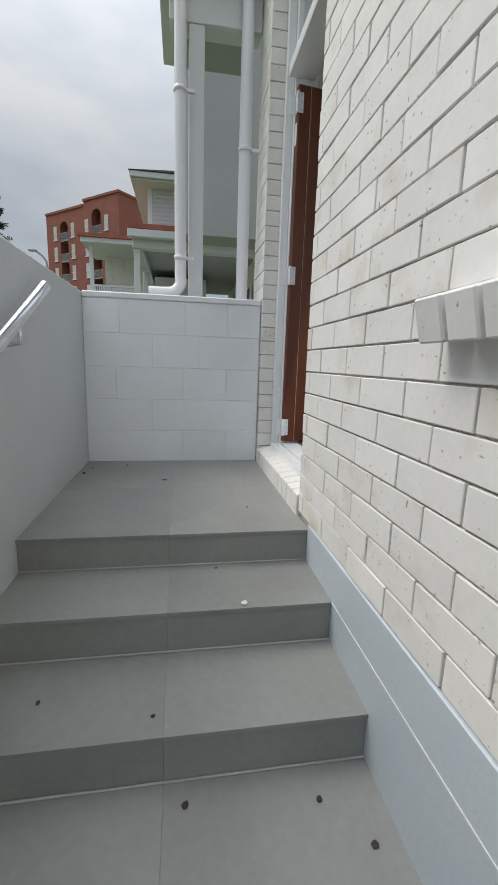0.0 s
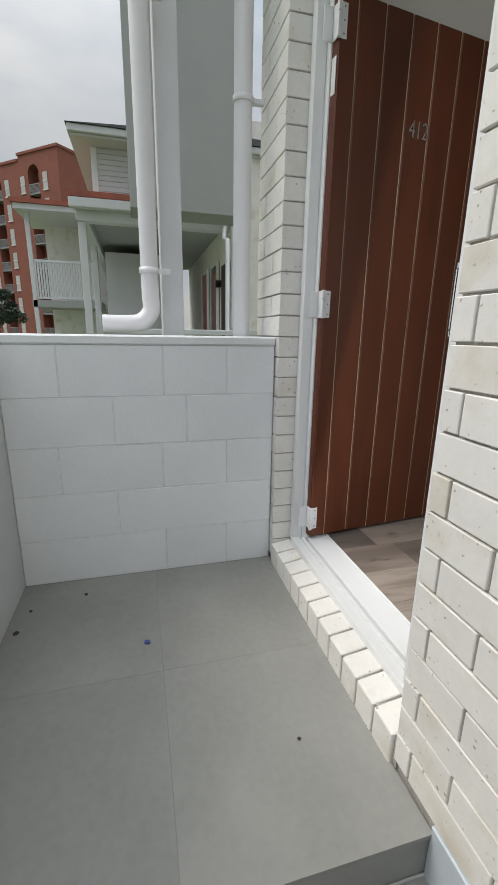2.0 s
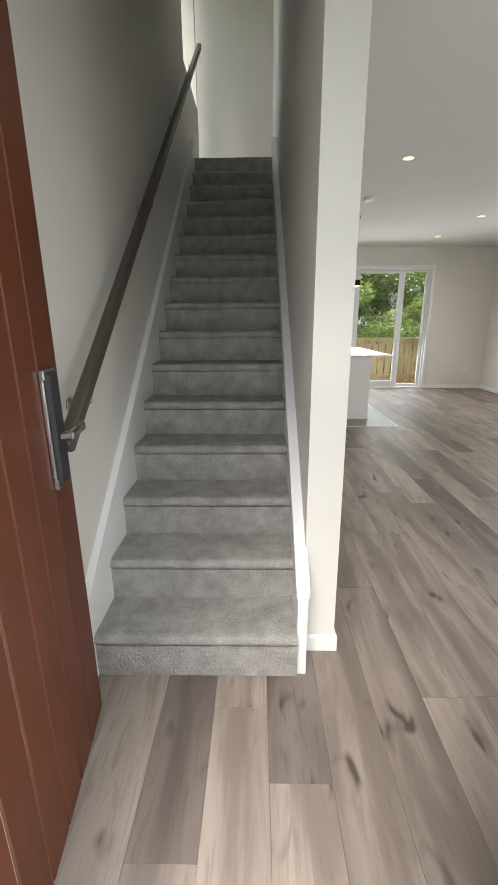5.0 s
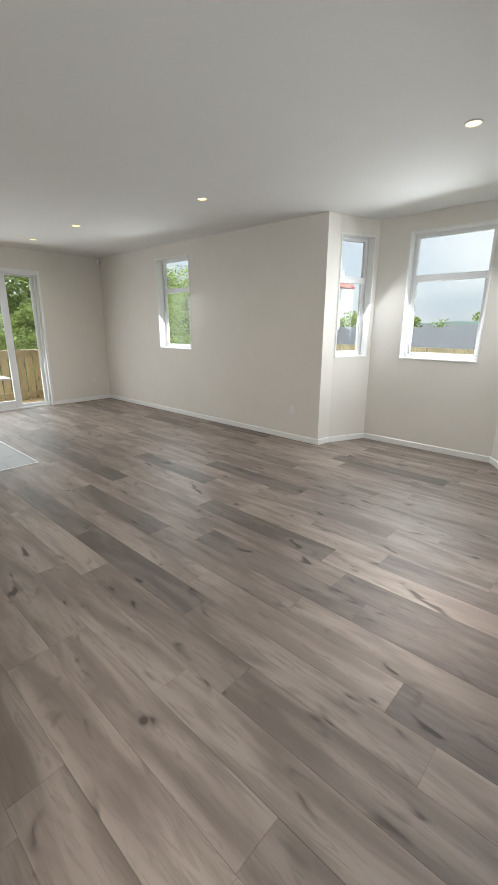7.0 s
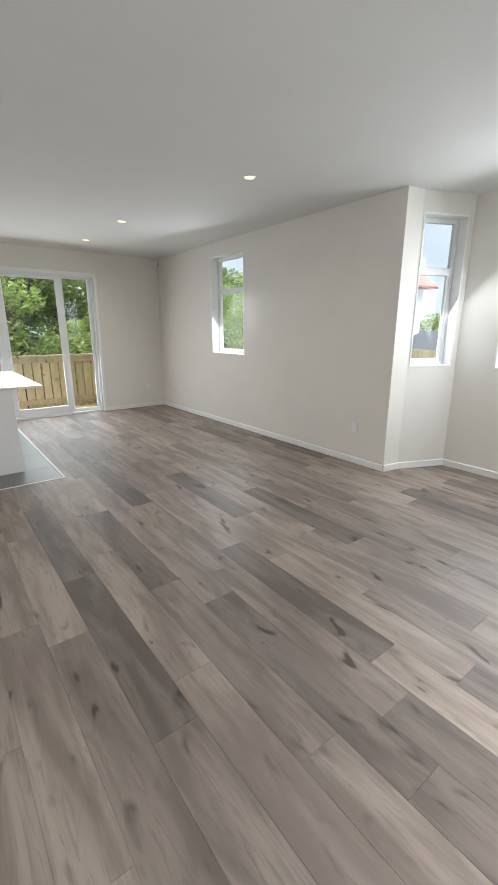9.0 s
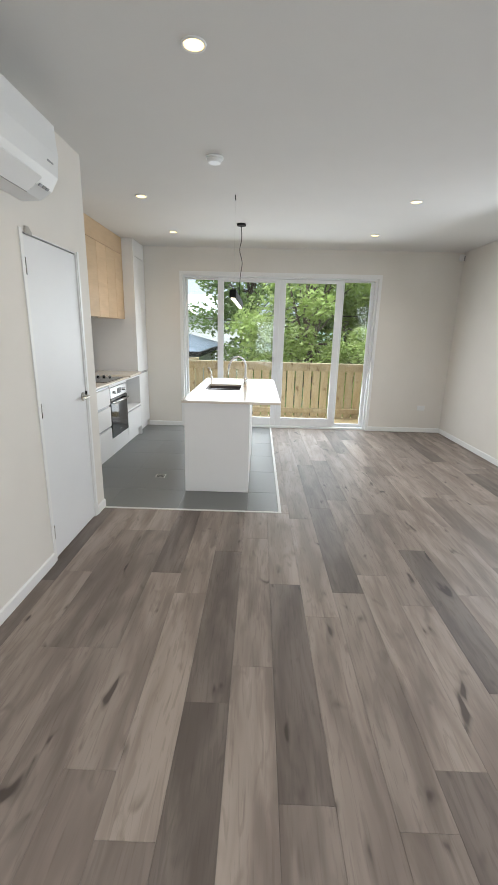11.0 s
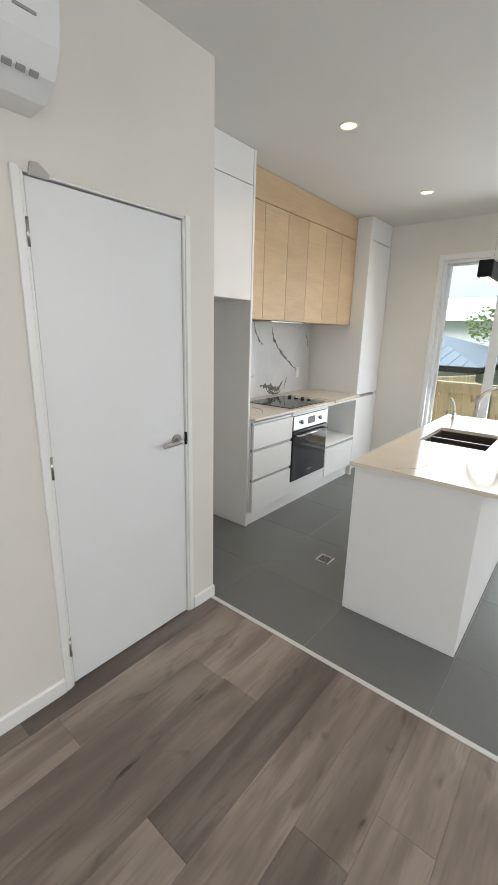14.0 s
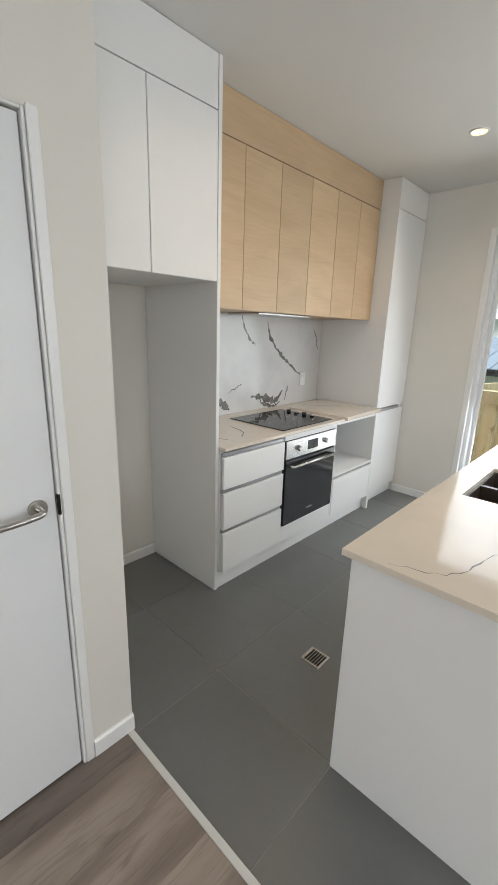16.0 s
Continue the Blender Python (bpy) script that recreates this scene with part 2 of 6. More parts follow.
def glass_mat(name, tint=(0.96, 0.98, 0.98)):
    m, n, l, b = mat_new(name)
    n.remove(b)
    out = n["Material Output"]
    tr, gl, mx, fr = n.new("ShaderNodeBsdfTransparent"), n.new("ShaderNodeBsdfGlossy"), n.new("ShaderNodeMixShader"), n.new("ShaderNodeLayerWeight")
    tr.inputs["Color"].default_value = (*tint, 1)
    gl.inputs["Roughness"].default_value = 0.01
    fr.inputs["Blend"].default_value = 0.5
    pw, sc = n.new("ShaderNodeMath"), n.new("ShaderNodeMath")
    pw.operation, sc.operation = "POWER", "MULTIPLY_ADD"
    pw.inputs[1].default_value = 4.0
    sc.inputs[1].default_value, sc.inputs[2].default_value = 0.5, 0.025
    l.new(fr.outputs["Facing"], pw.inputs[0])
    l.new(pw.outputs[0], sc.inputs[0])
    l.new(sc.outputs[0], mx.inputs[0])
    l.new(tr.outputs[0], mx.inputs[1])
    l.new(gl.outputs[0], mx.inputs[2])
    l.new(mx.outputs[0], out.inputs["Surface"])
    return m


def glow(name, colour, strength):
    m, n, l, b = mat_new(name)
    b.inputs["Base Color"].default_value = (*colour, 1)
    b.inputs["Emission Color"].default_value = (*colour, 1)
    b.inputs["Emission Strength"].default_value = strength
    return m


WALL = mat("wall_paint", (0.72, 0.69, 0.64), 0.7, vary=0.025, fine=220, bump=0.03)
CEIL = mat("ceiling_paint", (0.67, 0.665, 0.65), 0.8, vary=0.02, fine=200, bump=0.02)
TRIM = mat("white_trim_paint", (0.8, 0.8, 0.79), 0.35, vary=0.02, fine=90, bump=0.01)
ALU = mat("white_powder_coat", (0.78, 0.79, 0.8), 0.35, vary=0.02, fine=150, bump=0.01)
CABINET = mat("white_cabinet_laminate", (0.8, 0.795, 0.785), 0.45, vary=0.015, fine=80, bump=0.005)
DOORPAINT = mat("white_door_paint", (0.76, 0.77, 0.78), 0.4, vary=0.02, fine=120, bump=0.015)
CHANNEL = mat("brushed_aluminium", (0.42, 0.42, 0.43), 0.35, metal=0.9, vary=0.05, stretch=(1, 0.1, 1), bump=0.02)
STEEL = mat("stainless_steel", (0.6, 0.6, 0.6), 0.25, metal=1.0, vary=0.06, stretch=(1, 0.1, 1), bump=0.02)
SINKDARK = mat("dark_bronze_sink", (0.05, 0.036, 0.03), 0.35, vary=0.1, bump=0.01)
CHROME = mat("chrome", (0.8, 0.8, 0.82), 0.07, metal=1.0, vary=0.02, bump=0.0)
NICKEL = mat("satin_nickel", (0.5, 0.48, 0.45), 0.28, metal=1.0, vary=0.05, bump=0.01)
BLACK = mat("black_metal", (0.015, 0.015, 0.015), 0.75, vary=0.1, bump=0.02, spec=0.15)
BLACKGLASS = mat("black_glass", (0.008, 0.008, 0.01), 0.05, vary=0.05, bump=0.0)
DARKPLASTIC = mat("dark_plastic", (0.02, 0.02, 0.022), 0.5, vary=0.1, bump=0.02)
PLASTIC = mat("white_plastic", (0.75, 0.76, 0.76), 0.35, vary=0.015, fine=90, bump=0.005)
GREYPLASTIC = mat("grey_plastic", (0.3, 0.31, 0.32), 0.4, vary=0.04, bump=0.01)
CARPET = mat("grey_carpet", (0.36, 0.345, 0.325), 0.95, vary=0.3, scale=14, fine=120, bump=0.5, spec=0.1)
TILE = mat("grey_porcelain_tile", (0.15, 0.153, 0.15), 0.36, vary=0.08, scale=2.5, fine=40, bump=0.02, object_vary=0.06)
GROUT = mat("grey_grout", (0.29, 0.285, 0.27), 0.8, vary=0.1, bump=0.05)
STRIP = mat("white_threshold_strip", (0.62, 0.62, 0.6), 0.4, vary=0.04, bump=0.02)
FLOORBASE = mat("floor_underlay", (0.06, 0.05, 0.045), 0.8, bump=0.02)
PLANK = oak_floor("grey_oak_plank", (0.295, 0.245, 0.212), (0.165, 0.132, 0.113), (0.045, 0.034, 0.028), 0.20)
DARKPLANK = oak_floor("dark_grey_oak_plank", (0.175, 0.145, 0.128), (0.10, 0.08, 0.07), (0.035, 0.027, 0.023), 0.12)
OAK = wood("pale_oak_laminate", (0.60, 0.435, 0.27), (0.50, 0.35, 0.21), 0.42, object_vary=0.05, bump=0.02, axis=1)
REDWOOD = wood("red_stained_cedar", (0.125, 0.030, 0.009), (0.085, 0.019, 0.006), 0.45, object_vary=0.08, bump=0.05, axis=2)
RAILWOOD = wood("dark_handrail_timber", (0.09, 0.07, 0.055), (0.05, 0.038, 0.03), 0.4, object_vary=0.05, axis=1)
PINE = wood("treated_pine", (0.66, 0.54, 0.35), (0.50, 0.38, 0.22), 0.7, object_vary=0.15, knots=(0.2, 0.11, 0.05), axis=2)
DECKPINE = wood("treated_pine_deck", (0.66, 0.52, 0.3), (0.5, 0.36, 0.18), 0.7, object_vary=0.1, axis=0)
BRICK = mat("white_brick", (0.77, 0.75, 0.715), 0.85, vary=0.06, scale=6, fine=55, bump=0.10, object_vary=0.04, stain=(0.50, 0.42, 0.27), stain_at=(0.56, 0.82), stain_scale=5.0, pits=(0.36, 0.31, 0.24))
MORTAR = mat("mortar", (0.42, 0.40, 0.37), 0.95, vary=0.15, fine=90, bump=0.3)
BLOCK = mat("painted_block", (0.77, 0.79, 0.81), 0.55, vary=0.04, scale=4, fine=70, bump=0.12, object_vary=0.02)
PLASTER = mat("painted_plaster", (0.575, 0.60, 0.61), 0.6, vary=0.06, scale=2, fine=60, bump=0.1)
BLUEPAINT = mat("pale_blue_painted_concrete", (0.53, 0.585, 0.63), 0.5, vary=0.04, scale=3, fine=50, bump=0.12)
STEPTILE = mat("grey_outdoor_tile", (0.262, 0.26, 0.246), 0.6, vary=0.14, scale=3.2, fine=45, bump=0.06, object_vary=0.05, stain=(0.33, 0.32, 0.3), stain_at=(0.6, 0.85), stain_scale=1.6)
STEPGROUT = mat("pale_step_grout", (0.42, 0.41, 0.39), 0.9, vary=0.2, fine=60, bump=0.2)
PIPE = mat("white_pvc_pipe", (0.74, 0.73, 0.76), 0.35, vary=0.03, bump=0.01)
SOFFIT = mat("grey_soffit", (0.34, 0.35, 0.345), 0.8, vary=0.05, bump=0.03)
WEATHERBOARD = mat("white_weatherboard", (0.62, 0.63, 0.65), 0.6, vary=0.04, fine=40, bump=0.05)
REDBRICK = mat("red_brick", (0.26, 0.085, 0.06), 0.85, vary=0.15, scale=0.7, fine=3.0, bump=0.1)
DARKBRICK = mat("dark_brown_recess", (0.05, 0.03, 0.027), 0.8, vary=0.1, scale=0.5, bump=0.02)
REDROOF = mat("red_tile_roof", (0.33, 0.09, 0.06), 0.7, vary=0.25, scale=3, fine=12, bump=0.2)
GREYROOF = mat("grey_roof", (0.085, 0.09, 0.095), 0.7, vary=0.2, scale=2, fine=8, bump=0.2)
BLUEROOF = mat("blue_grey_metal_roof", (0.11, 0.14, 0.175), 0.6, vary=0.08, scale=1, fine=10, bump=0.05)
CORRUGATED = mat("pale_corrugated_steel", (0.55, 0.58, 0.6), 0.45, vary=0.06, bump=0.02)
BARK = mat("tree_bark", (0.09, 0.07, 0.055), 0.9, vary=0.3, scale=6, fine=30, bump=0.4)


def leaf_mat(name, colour):
    m = mat(name, colour, 0.5, vary=0.5, scale=1.1, fine=9, bump=0.0)
    n, l = m.node_tree.nodes, m.node_tree.links
    b = n["Principled BSDF"]
    tl, mx = n.new("ShaderNodeBsdfTranslucent"), n.new("ShaderNodeMixShader")
    l.new(b.inputs["Base Color"].links[0].from_socket, tl.inputs["Color"])
    mx.inputs[0].default_value = 0.5
    l.new(b.outputs[0], mx.inputs[1])
    l.new(tl.outputs[0], mx.inputs[2])
    l.new(mx.outputs[0], n["Material Output"].inputs["Surface"])
    return m


LEAF = leaf_mat("bright_leaf", (0.29, 0.37, 0.12))
DARKLEAF = leaf_mat("dark_leaf", (0.17, 0.24, 0.08))
PINELEAF = mat("pine_needles", (0.035, 0.055, 0.035), 0.7, vary=0.4, scale=2, fine=12, bump=0.0)
GRASS = mat("grass_ground", (0.09, 0.12, 0.045), 0.9, vary=0.35, scale=0.3, fine=4, bump=0.2)
HILL = mat("far_bush", (0.09, 0.14, 0.11), 0.9, vary=0.4, scale=0.05, fine=0.4, bump=0.2)
MARBLE = mat("white_marble_stone", (0.64, 0.635, 0.63), 0.12, vary=0.07, scale=3, fine=12, bump=0.0)
VEIN = mat("dark_marble_vein", (0.17, 0.165, 0.16), 0.14, vary=0.5, scale=16, fine=60, bump=0.0)
# cream made warmer: the oak cabinets' reflection is put into the base colour
BENCH = mat("cream_stone_bench", (0.70, 0.625, 0.535), 0.1, vary=0.05, scale=3, fine=14, bump=0.0)
GLASS = glass_mat("clear_glass")
DARKWINDOW = mat("dark_window_glass", (0.05, 0.06, 0.07), 0.08, vary=0.2, scale=0.4, bump=0.0)
BLIND = mat("pale_window_blind", (0.5, 0.5, 0.48), 0.5, vary=0.15, scale=0.4, bump=0.0)
LAMPGLOW = glow("warm_lamp_glow", (1.0, 0.70, 0.27), 1.25)
PENDANTGLOW = glow("pendant_lamp_glow", (1.0, 0.88, 0.68), 2.5)
BLUEBIT = mat("blue_plastic_scrap", (0.03, 0.06, 0.25), 0.5, bump=0.1)
WHITEBIT = mat("white_paper_scrap", (0.7, 0.7, 0.68), 0.8, bump=0.1)
DARKBIT = mat("dead_leaf", (0.045, 0.035, 0.028), 0.9, vary=0.3, bump=0.2)

# ---- mesh helpers ----


def from_bm(name, bm, m, at=(0, 0, 0), parent=None, smooth=False):
    me = bpy.data.meshes.new(name)
    bmesh.ops.recalc_face_normals(bm, faces=bm.faces)
    bm.to_mesh(me)
    bm.free()
    if smooth:
        for p in me.polygons:
            p.use_smooth = True
    for one in m if isinstance(m, (list, tuple)) else [m]:
        me.materials.append(one)
    ob = new(name, me)
    ob.location = at
    if parent:
        ob.parent = parent
    return ob


def bm_box(bm, lo, hi, bevel=0.0, mi=0):
    lo, hi = Vector(lo), Vector(hi)
    c, d = (lo + hi) / 2, hi - lo
    r = bmesh.ops.create_cube(bm, size=1, matrix=Matrix.Translation(c) @ Matrix.Diagonal((*d, 1)))
    if bevel:
        es = list({e for v in r["verts"] for e in v.link_edges})
        done = bmesh.ops.bevel(bm, geom=es, offset=bevel, segments=1, affect="EDGES", profile=0.5)
        faces = done["faces"]
    return r


def box(name, lo, hi, m, bevel=0.0, parent=None):
    lo, hi = Vector(lo), Vector(hi)
    c = (lo + hi) / 2
    bm = bmesh.new()
    bm_box(bm, lo - c, hi - c, bevel)
    base = parent.matrix_basis.inverted() @ c if parent else c
    return from_bm(name, bm, m, base, parent)


def boxes(name, parts, m, bevel=0.0, parent=None):
    """Several blocks joined into one part."""
    c = sum((Vector(p[0]) + Vector(p[1]) for p in parts), Vector()) / (2 * len(parts))
    bm = bmesh.new()
    for lo, hi in parts:
        bm_box(bm, Vector(lo) - c, Vector(hi) - c, bevel)
    base = parent.matrix_basis.inverted() @ c if parent else c
    return from_bm(name, bm, m, base, parent)


def empty(name, at):
    ob = new(name)
    ob.location = at
    ob.empty_display_size = 0.1
    return ob


def cyl(name, a, b, r, m, sides=20, parent=None, r2=None, smooth=True):
    a, b = Vector(a), Vector(b)
    d = b - a
    bm = bmesh.new()
    bmesh.ops.create_cone(bm, cap_ends=True, segments=sides, radius1=r, radius2=r if r2 is None else r2, depth=d.length)
    bmesh.ops.transform(bm, matrix=d.to_track_quat("Z", "Y").to_matrix().to_4x4(), verts=bm.verts)
    c = (a + b) / 2
    ob = from_bm(name, bm, m, parent.matrix_basis.inverted() @ c if parent else c, parent)
    if smooth:
        for p in ob.data.polygons:
            p.use_smooth = len(p.vertices) == 4
    return ob


def tube(name, pts, r, m, parent=None, res=3):
    cu = bpy.data.curves.new(name, "CURVE")
    cu.dimensions, cu.bevel_depth, cu.bevel_resolution, cu.use_fill_caps = "3D", r, res, True
    sp = cu.splines.new("POLY")
    sp.points.add(len(pts) - 1)
    for p, q in zip(sp.points, pts):
        p.co = (*q, 1)
    tmp = bpy.data.objects.new(name, cu)
    me = bpy.data.meshes.new_from_object(tmp)
    bpy.data.objects.remove(tmp)
    me.materials.clear()
    me.materials.append(m)
    for p in me.polygons:
        p.use_smooth = True
    ob = new(name, me)
    if parent:
        ob.parent = parent
        ob.location = -parent.location
    return ob


def bend(pts, n=8):
    """A smooth line through a few points."""
    out, q = [], [Vector(p) for p in pts]
    q = [2 * q[0] - q[1]] + q + [2 * q[-1] - q[-2]]
    for i in range(1, len(q) - 2):
        for k in range(n):
            t = k / n
            out.append(0.5 * (2 * q[i] + (q[i + 1] - q[i - 1]) * t + (2 * q[i - 1] - 5 * q[i] + 4 * q[i + 1] - q[i + 2]) * t * t + (3 * q[i] - q[i - 1] - 3 * q[i + 1] + q[i + 2]) * t ** 3))
    out.append(q[-2])
    return out


def wall(name, a, b, thick, z0, z1, m, holes=(), label="", parent=None):
    """A wall from a to b on the plan, its thickness to the left of that line; holes (u0, u1, z0, z1) go through it."""
    a, b = Vector((*a, 0)), Vector((*b, 0))
    d = (b - a).normalized()
    nrm = Vector((-d.y, d.x, 0)) * thick
    us = sorted({0.0, (b - a).length, *[h[0] for h in holes], *[h[1] for h in holes]})
    zs = sorted({z0, z1, *[h[2] for h in holes], *[h[3] for h in holes]})
    us = [u for u in us if -1e-6 <= u <= (b - a).length + 1e-6]
    zs = [z for z in zs if z0 - 1e-6 <= z <= z1 + 1e-6]

    def solid(i, k):
        if not (0 <= i < len(us) - 1 and 0 <= k < len(zs) - 1):
            return False
        u, z = (us[i] + us[i + 1]) / 2, (zs[k] + zs[k + 1]) / 2
        return not any(h[0] < u < h[1] and h[2] < z < h[3] for h in holes)

    bm = bmesh.new()

    def at(u, z, s):
        return bm.verts.new(a + d * u + nrm * s + Vector((0, 0, z)))

    for i in range(len(us) - 1):
        for k in range(len(zs) - 1):
            if not solid(i, k):
                continue
            u0, u1, w0, w1 = us[i], us[i + 1], zs[k], zs[k + 1]
            for s in (0, 1):
                bm.faces.new([at(u0, w0, s), at(u1, w0, s), at(u1, w1, s), at(u0, w1, s)])
            for j, e, p, q in ((i - 1, k, (u0, w0), (u0, w1)), (i + 1, k, (u1, w0), (u1, w1)), (i, k - 1, (u0, w0), (u1, w0)), (i, k + 1, (u0, w1), (u1, w1))):
                if not solid(j, e):
                    bm.faces.new([at(*p, 0), at(*q, 0), at(*q, 1), at(*p, 1)])
    bmesh.ops.remove_doubles(bm, verts=bm.verts, dist=1e-5)
    ob = from_bm(name, bm, m, parent=parent)
    return tagged(ob, label or "painted plasterboard wall, plain and clean", "wall", kind="structure")


def prism(name, outline, lo, hi, m, axis="z", parent=None):
    """A solid from an outline, drawn out along one axis."""
    bm = bmesh.new()

    def put(p, q, h):
        return {"z": (p, q, h), "x": (h, p, q), "y": (p, h, q)}[axis]

    low = [bm.verts.new(put(p, q, lo)) for p, q in outline]
    top = [bm.verts.new(put(p, q, hi)) for p, q in outline]
    bm.faces.new(low)
    bm.faces.new(top)
    for i in range(len(outline)):
        j = (i + 1) % len(outline)
        bm.faces.new([low[i], low[j], top[j], top[i]])
    ob = from_bm(name, bm, m, parent=parent)
    if parent:
        ob.location = -parent.location
    return ob


def skirting(name, a, b, h=0.07, t=0.012, left=True):
    """A skirting board along a wall line, on its left or right side."""
    a, b = Vector((*a, 0)), Vector((*b, 0))
    d = (b - a).normalized()
    n = Vector((-d.y, d.x, 0)) * (t if left else -t)
    bm = bmesh.new()
    prof = ((0, 0), (1, 0), (1, h - 0.008), (0.45, h), (0, h))
    ends = [[bm.verts.new(p + n * s + Vector((0, 0, z + 0.002))) for s, z in prof] for p in (a, b)]
    for e in ends:
        bm.faces.new(e)
    for i in range(5):
        j = (i + 1) % 5
        bm.faces.new([ends[0][i], ends[0][j], ends[1][j], ends[1][i]])
    return tagged(from_bm(name, bm, TRIM), "narrow white painted skirting board along the wall", "skirting board", kind="structure")

# ---- the house: floor, ceiling, walls ----
CH = 2.655
XR, YB = 4.205, 8.52
tagged(box("subfloor", (-0.95, 0.49, -0.25), (5.1, 8.6, -0.012), FLOORBASE), "solid floor base beneath the planks and tiles", "floor", kind="structure")
ceiling_parts = [((0, 0.5, CH), (5.3, 8.72, CH + 0.2)), ((-1.2, 5.32, CH), (0, 8.72, CH + 0.2)), ((-1.0, 0.5, CH), (0, 1.46, CH + 0.2))]
tagged(boxes("ceiling", ceiling_parts, CEIL), "smooth off-white painted plasterboard ceiling", "ceiling", kind="structure")

# outer walls
SIDE_HOLES = [(5.885 - 0.5, 6.69 - 0.5, 1.086, 2.46), (1.29 - 0.5, 3.462 - 0.5, -0.3, CH + 0.1)]
wall("wall_east", (XR, 0.5), (XR, 8.72), -0.2, -0.3, 5.6, WALL, SIDE_HOLES, "warm white painted wall with a tall window")
wall("wall_north", (-1.2, YB), (XR, YB), 0.2, -0.3, 5.6, WALL, [(0.13 + 1.2, 3.03 + 1.2, -0.3, 2.285)], "warm white painted wall round the glazed doors")
# the high hole is unseen, added to let sky light onto the upper landing
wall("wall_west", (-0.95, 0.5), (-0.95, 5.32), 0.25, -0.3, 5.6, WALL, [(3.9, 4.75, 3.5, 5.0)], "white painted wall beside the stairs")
wall("wall_west_kitchen", (-1.06, 5.32), (-1.06, YB), 0.14, -0.3, 2.65, WALL)
wall("wall_partition", (0, 1.469), (0, 5.316), 0.128, 0.0, 5.5, WALL, [(4.44 - 1.469, 5.13 - 1.469, 0.0, 1.992)], "white painted partition wall with a storage door")
wall("wall_partition_return", (-1.06, 5.32), (-0.128, 5.32), -0.1, 0.0, 2.65, WALL)

# upper stair landing
tagged(box("landing_floor", (-0.95, 4.72, 2.70), (-0.13, 5.75, 2.868), CARPET), "grey carpeted upper landing", "floor", kind="structure")
wall("wall_landing", (-1.2, 5.75), (0.0, 5.75), 0.1, 2.7, 5.5, WALL)
wall("wall_landing_side", (-0.128, 5.3), (-0.128, 5.75), -0.1, 2.87, 5.5, WALL)
tagged(box("ceiling_upper", (-1.2, 0.3, 5.3), (0.1, 5.9, 5.45), CEIL), "white upper ceiling above the stairs", "ceiling", kind="structure")
wall("wall_stairwell_front", (-0.95, 1.45), (0.0, 1.45), 0.1, CH + 0.1, 5.5, WALL)

# the bay: two short returns, two diagonals, one front
BAY = [(XR, 3.462), (4.41, 3.43), (4.925, 3.205), (4.925, 1.672), (4.46, 1.34), (XR, 1.29)]
BZ = (1.085, 2.462)


def bay_wall(i, hole, name):
    a, b = BAY[i], BAY[i + 1]
    length = math.hypot(b[0] - a[0], b[1] - a[1])
    h = [(hole[0] * length, hole[1] * length, *BZ)] if hole else []
    return wall(name, a, b, 0.16, -0.3, 2.95, WALL, h, "white painted bay wall with a window")


bay_wall(0, None, "wall_bay_return")
bay_wall(1, (0.05, 0.88), "wall_bay_diagonal")
bay_wall(2, ((3.205 - 2.82) / 1.533, (3.205 - 1.965) / 1.533), "wall_bay_front")
bay_wall(3, (0.12, 0.93), "wall_bay_diagonal_south")
bay_wall(4, None, "wall_bay_return_south")
tagged(prism("floor_bay", [(XR, 3.6), (4.5, 3.55), (5.08, 3.3), (5.08, 1.6), (4.5, 1.2), (XR, 1.15)], -0.25, -0.013, FLOORBASE), "floor base in the bay", "floor", kind="structure")


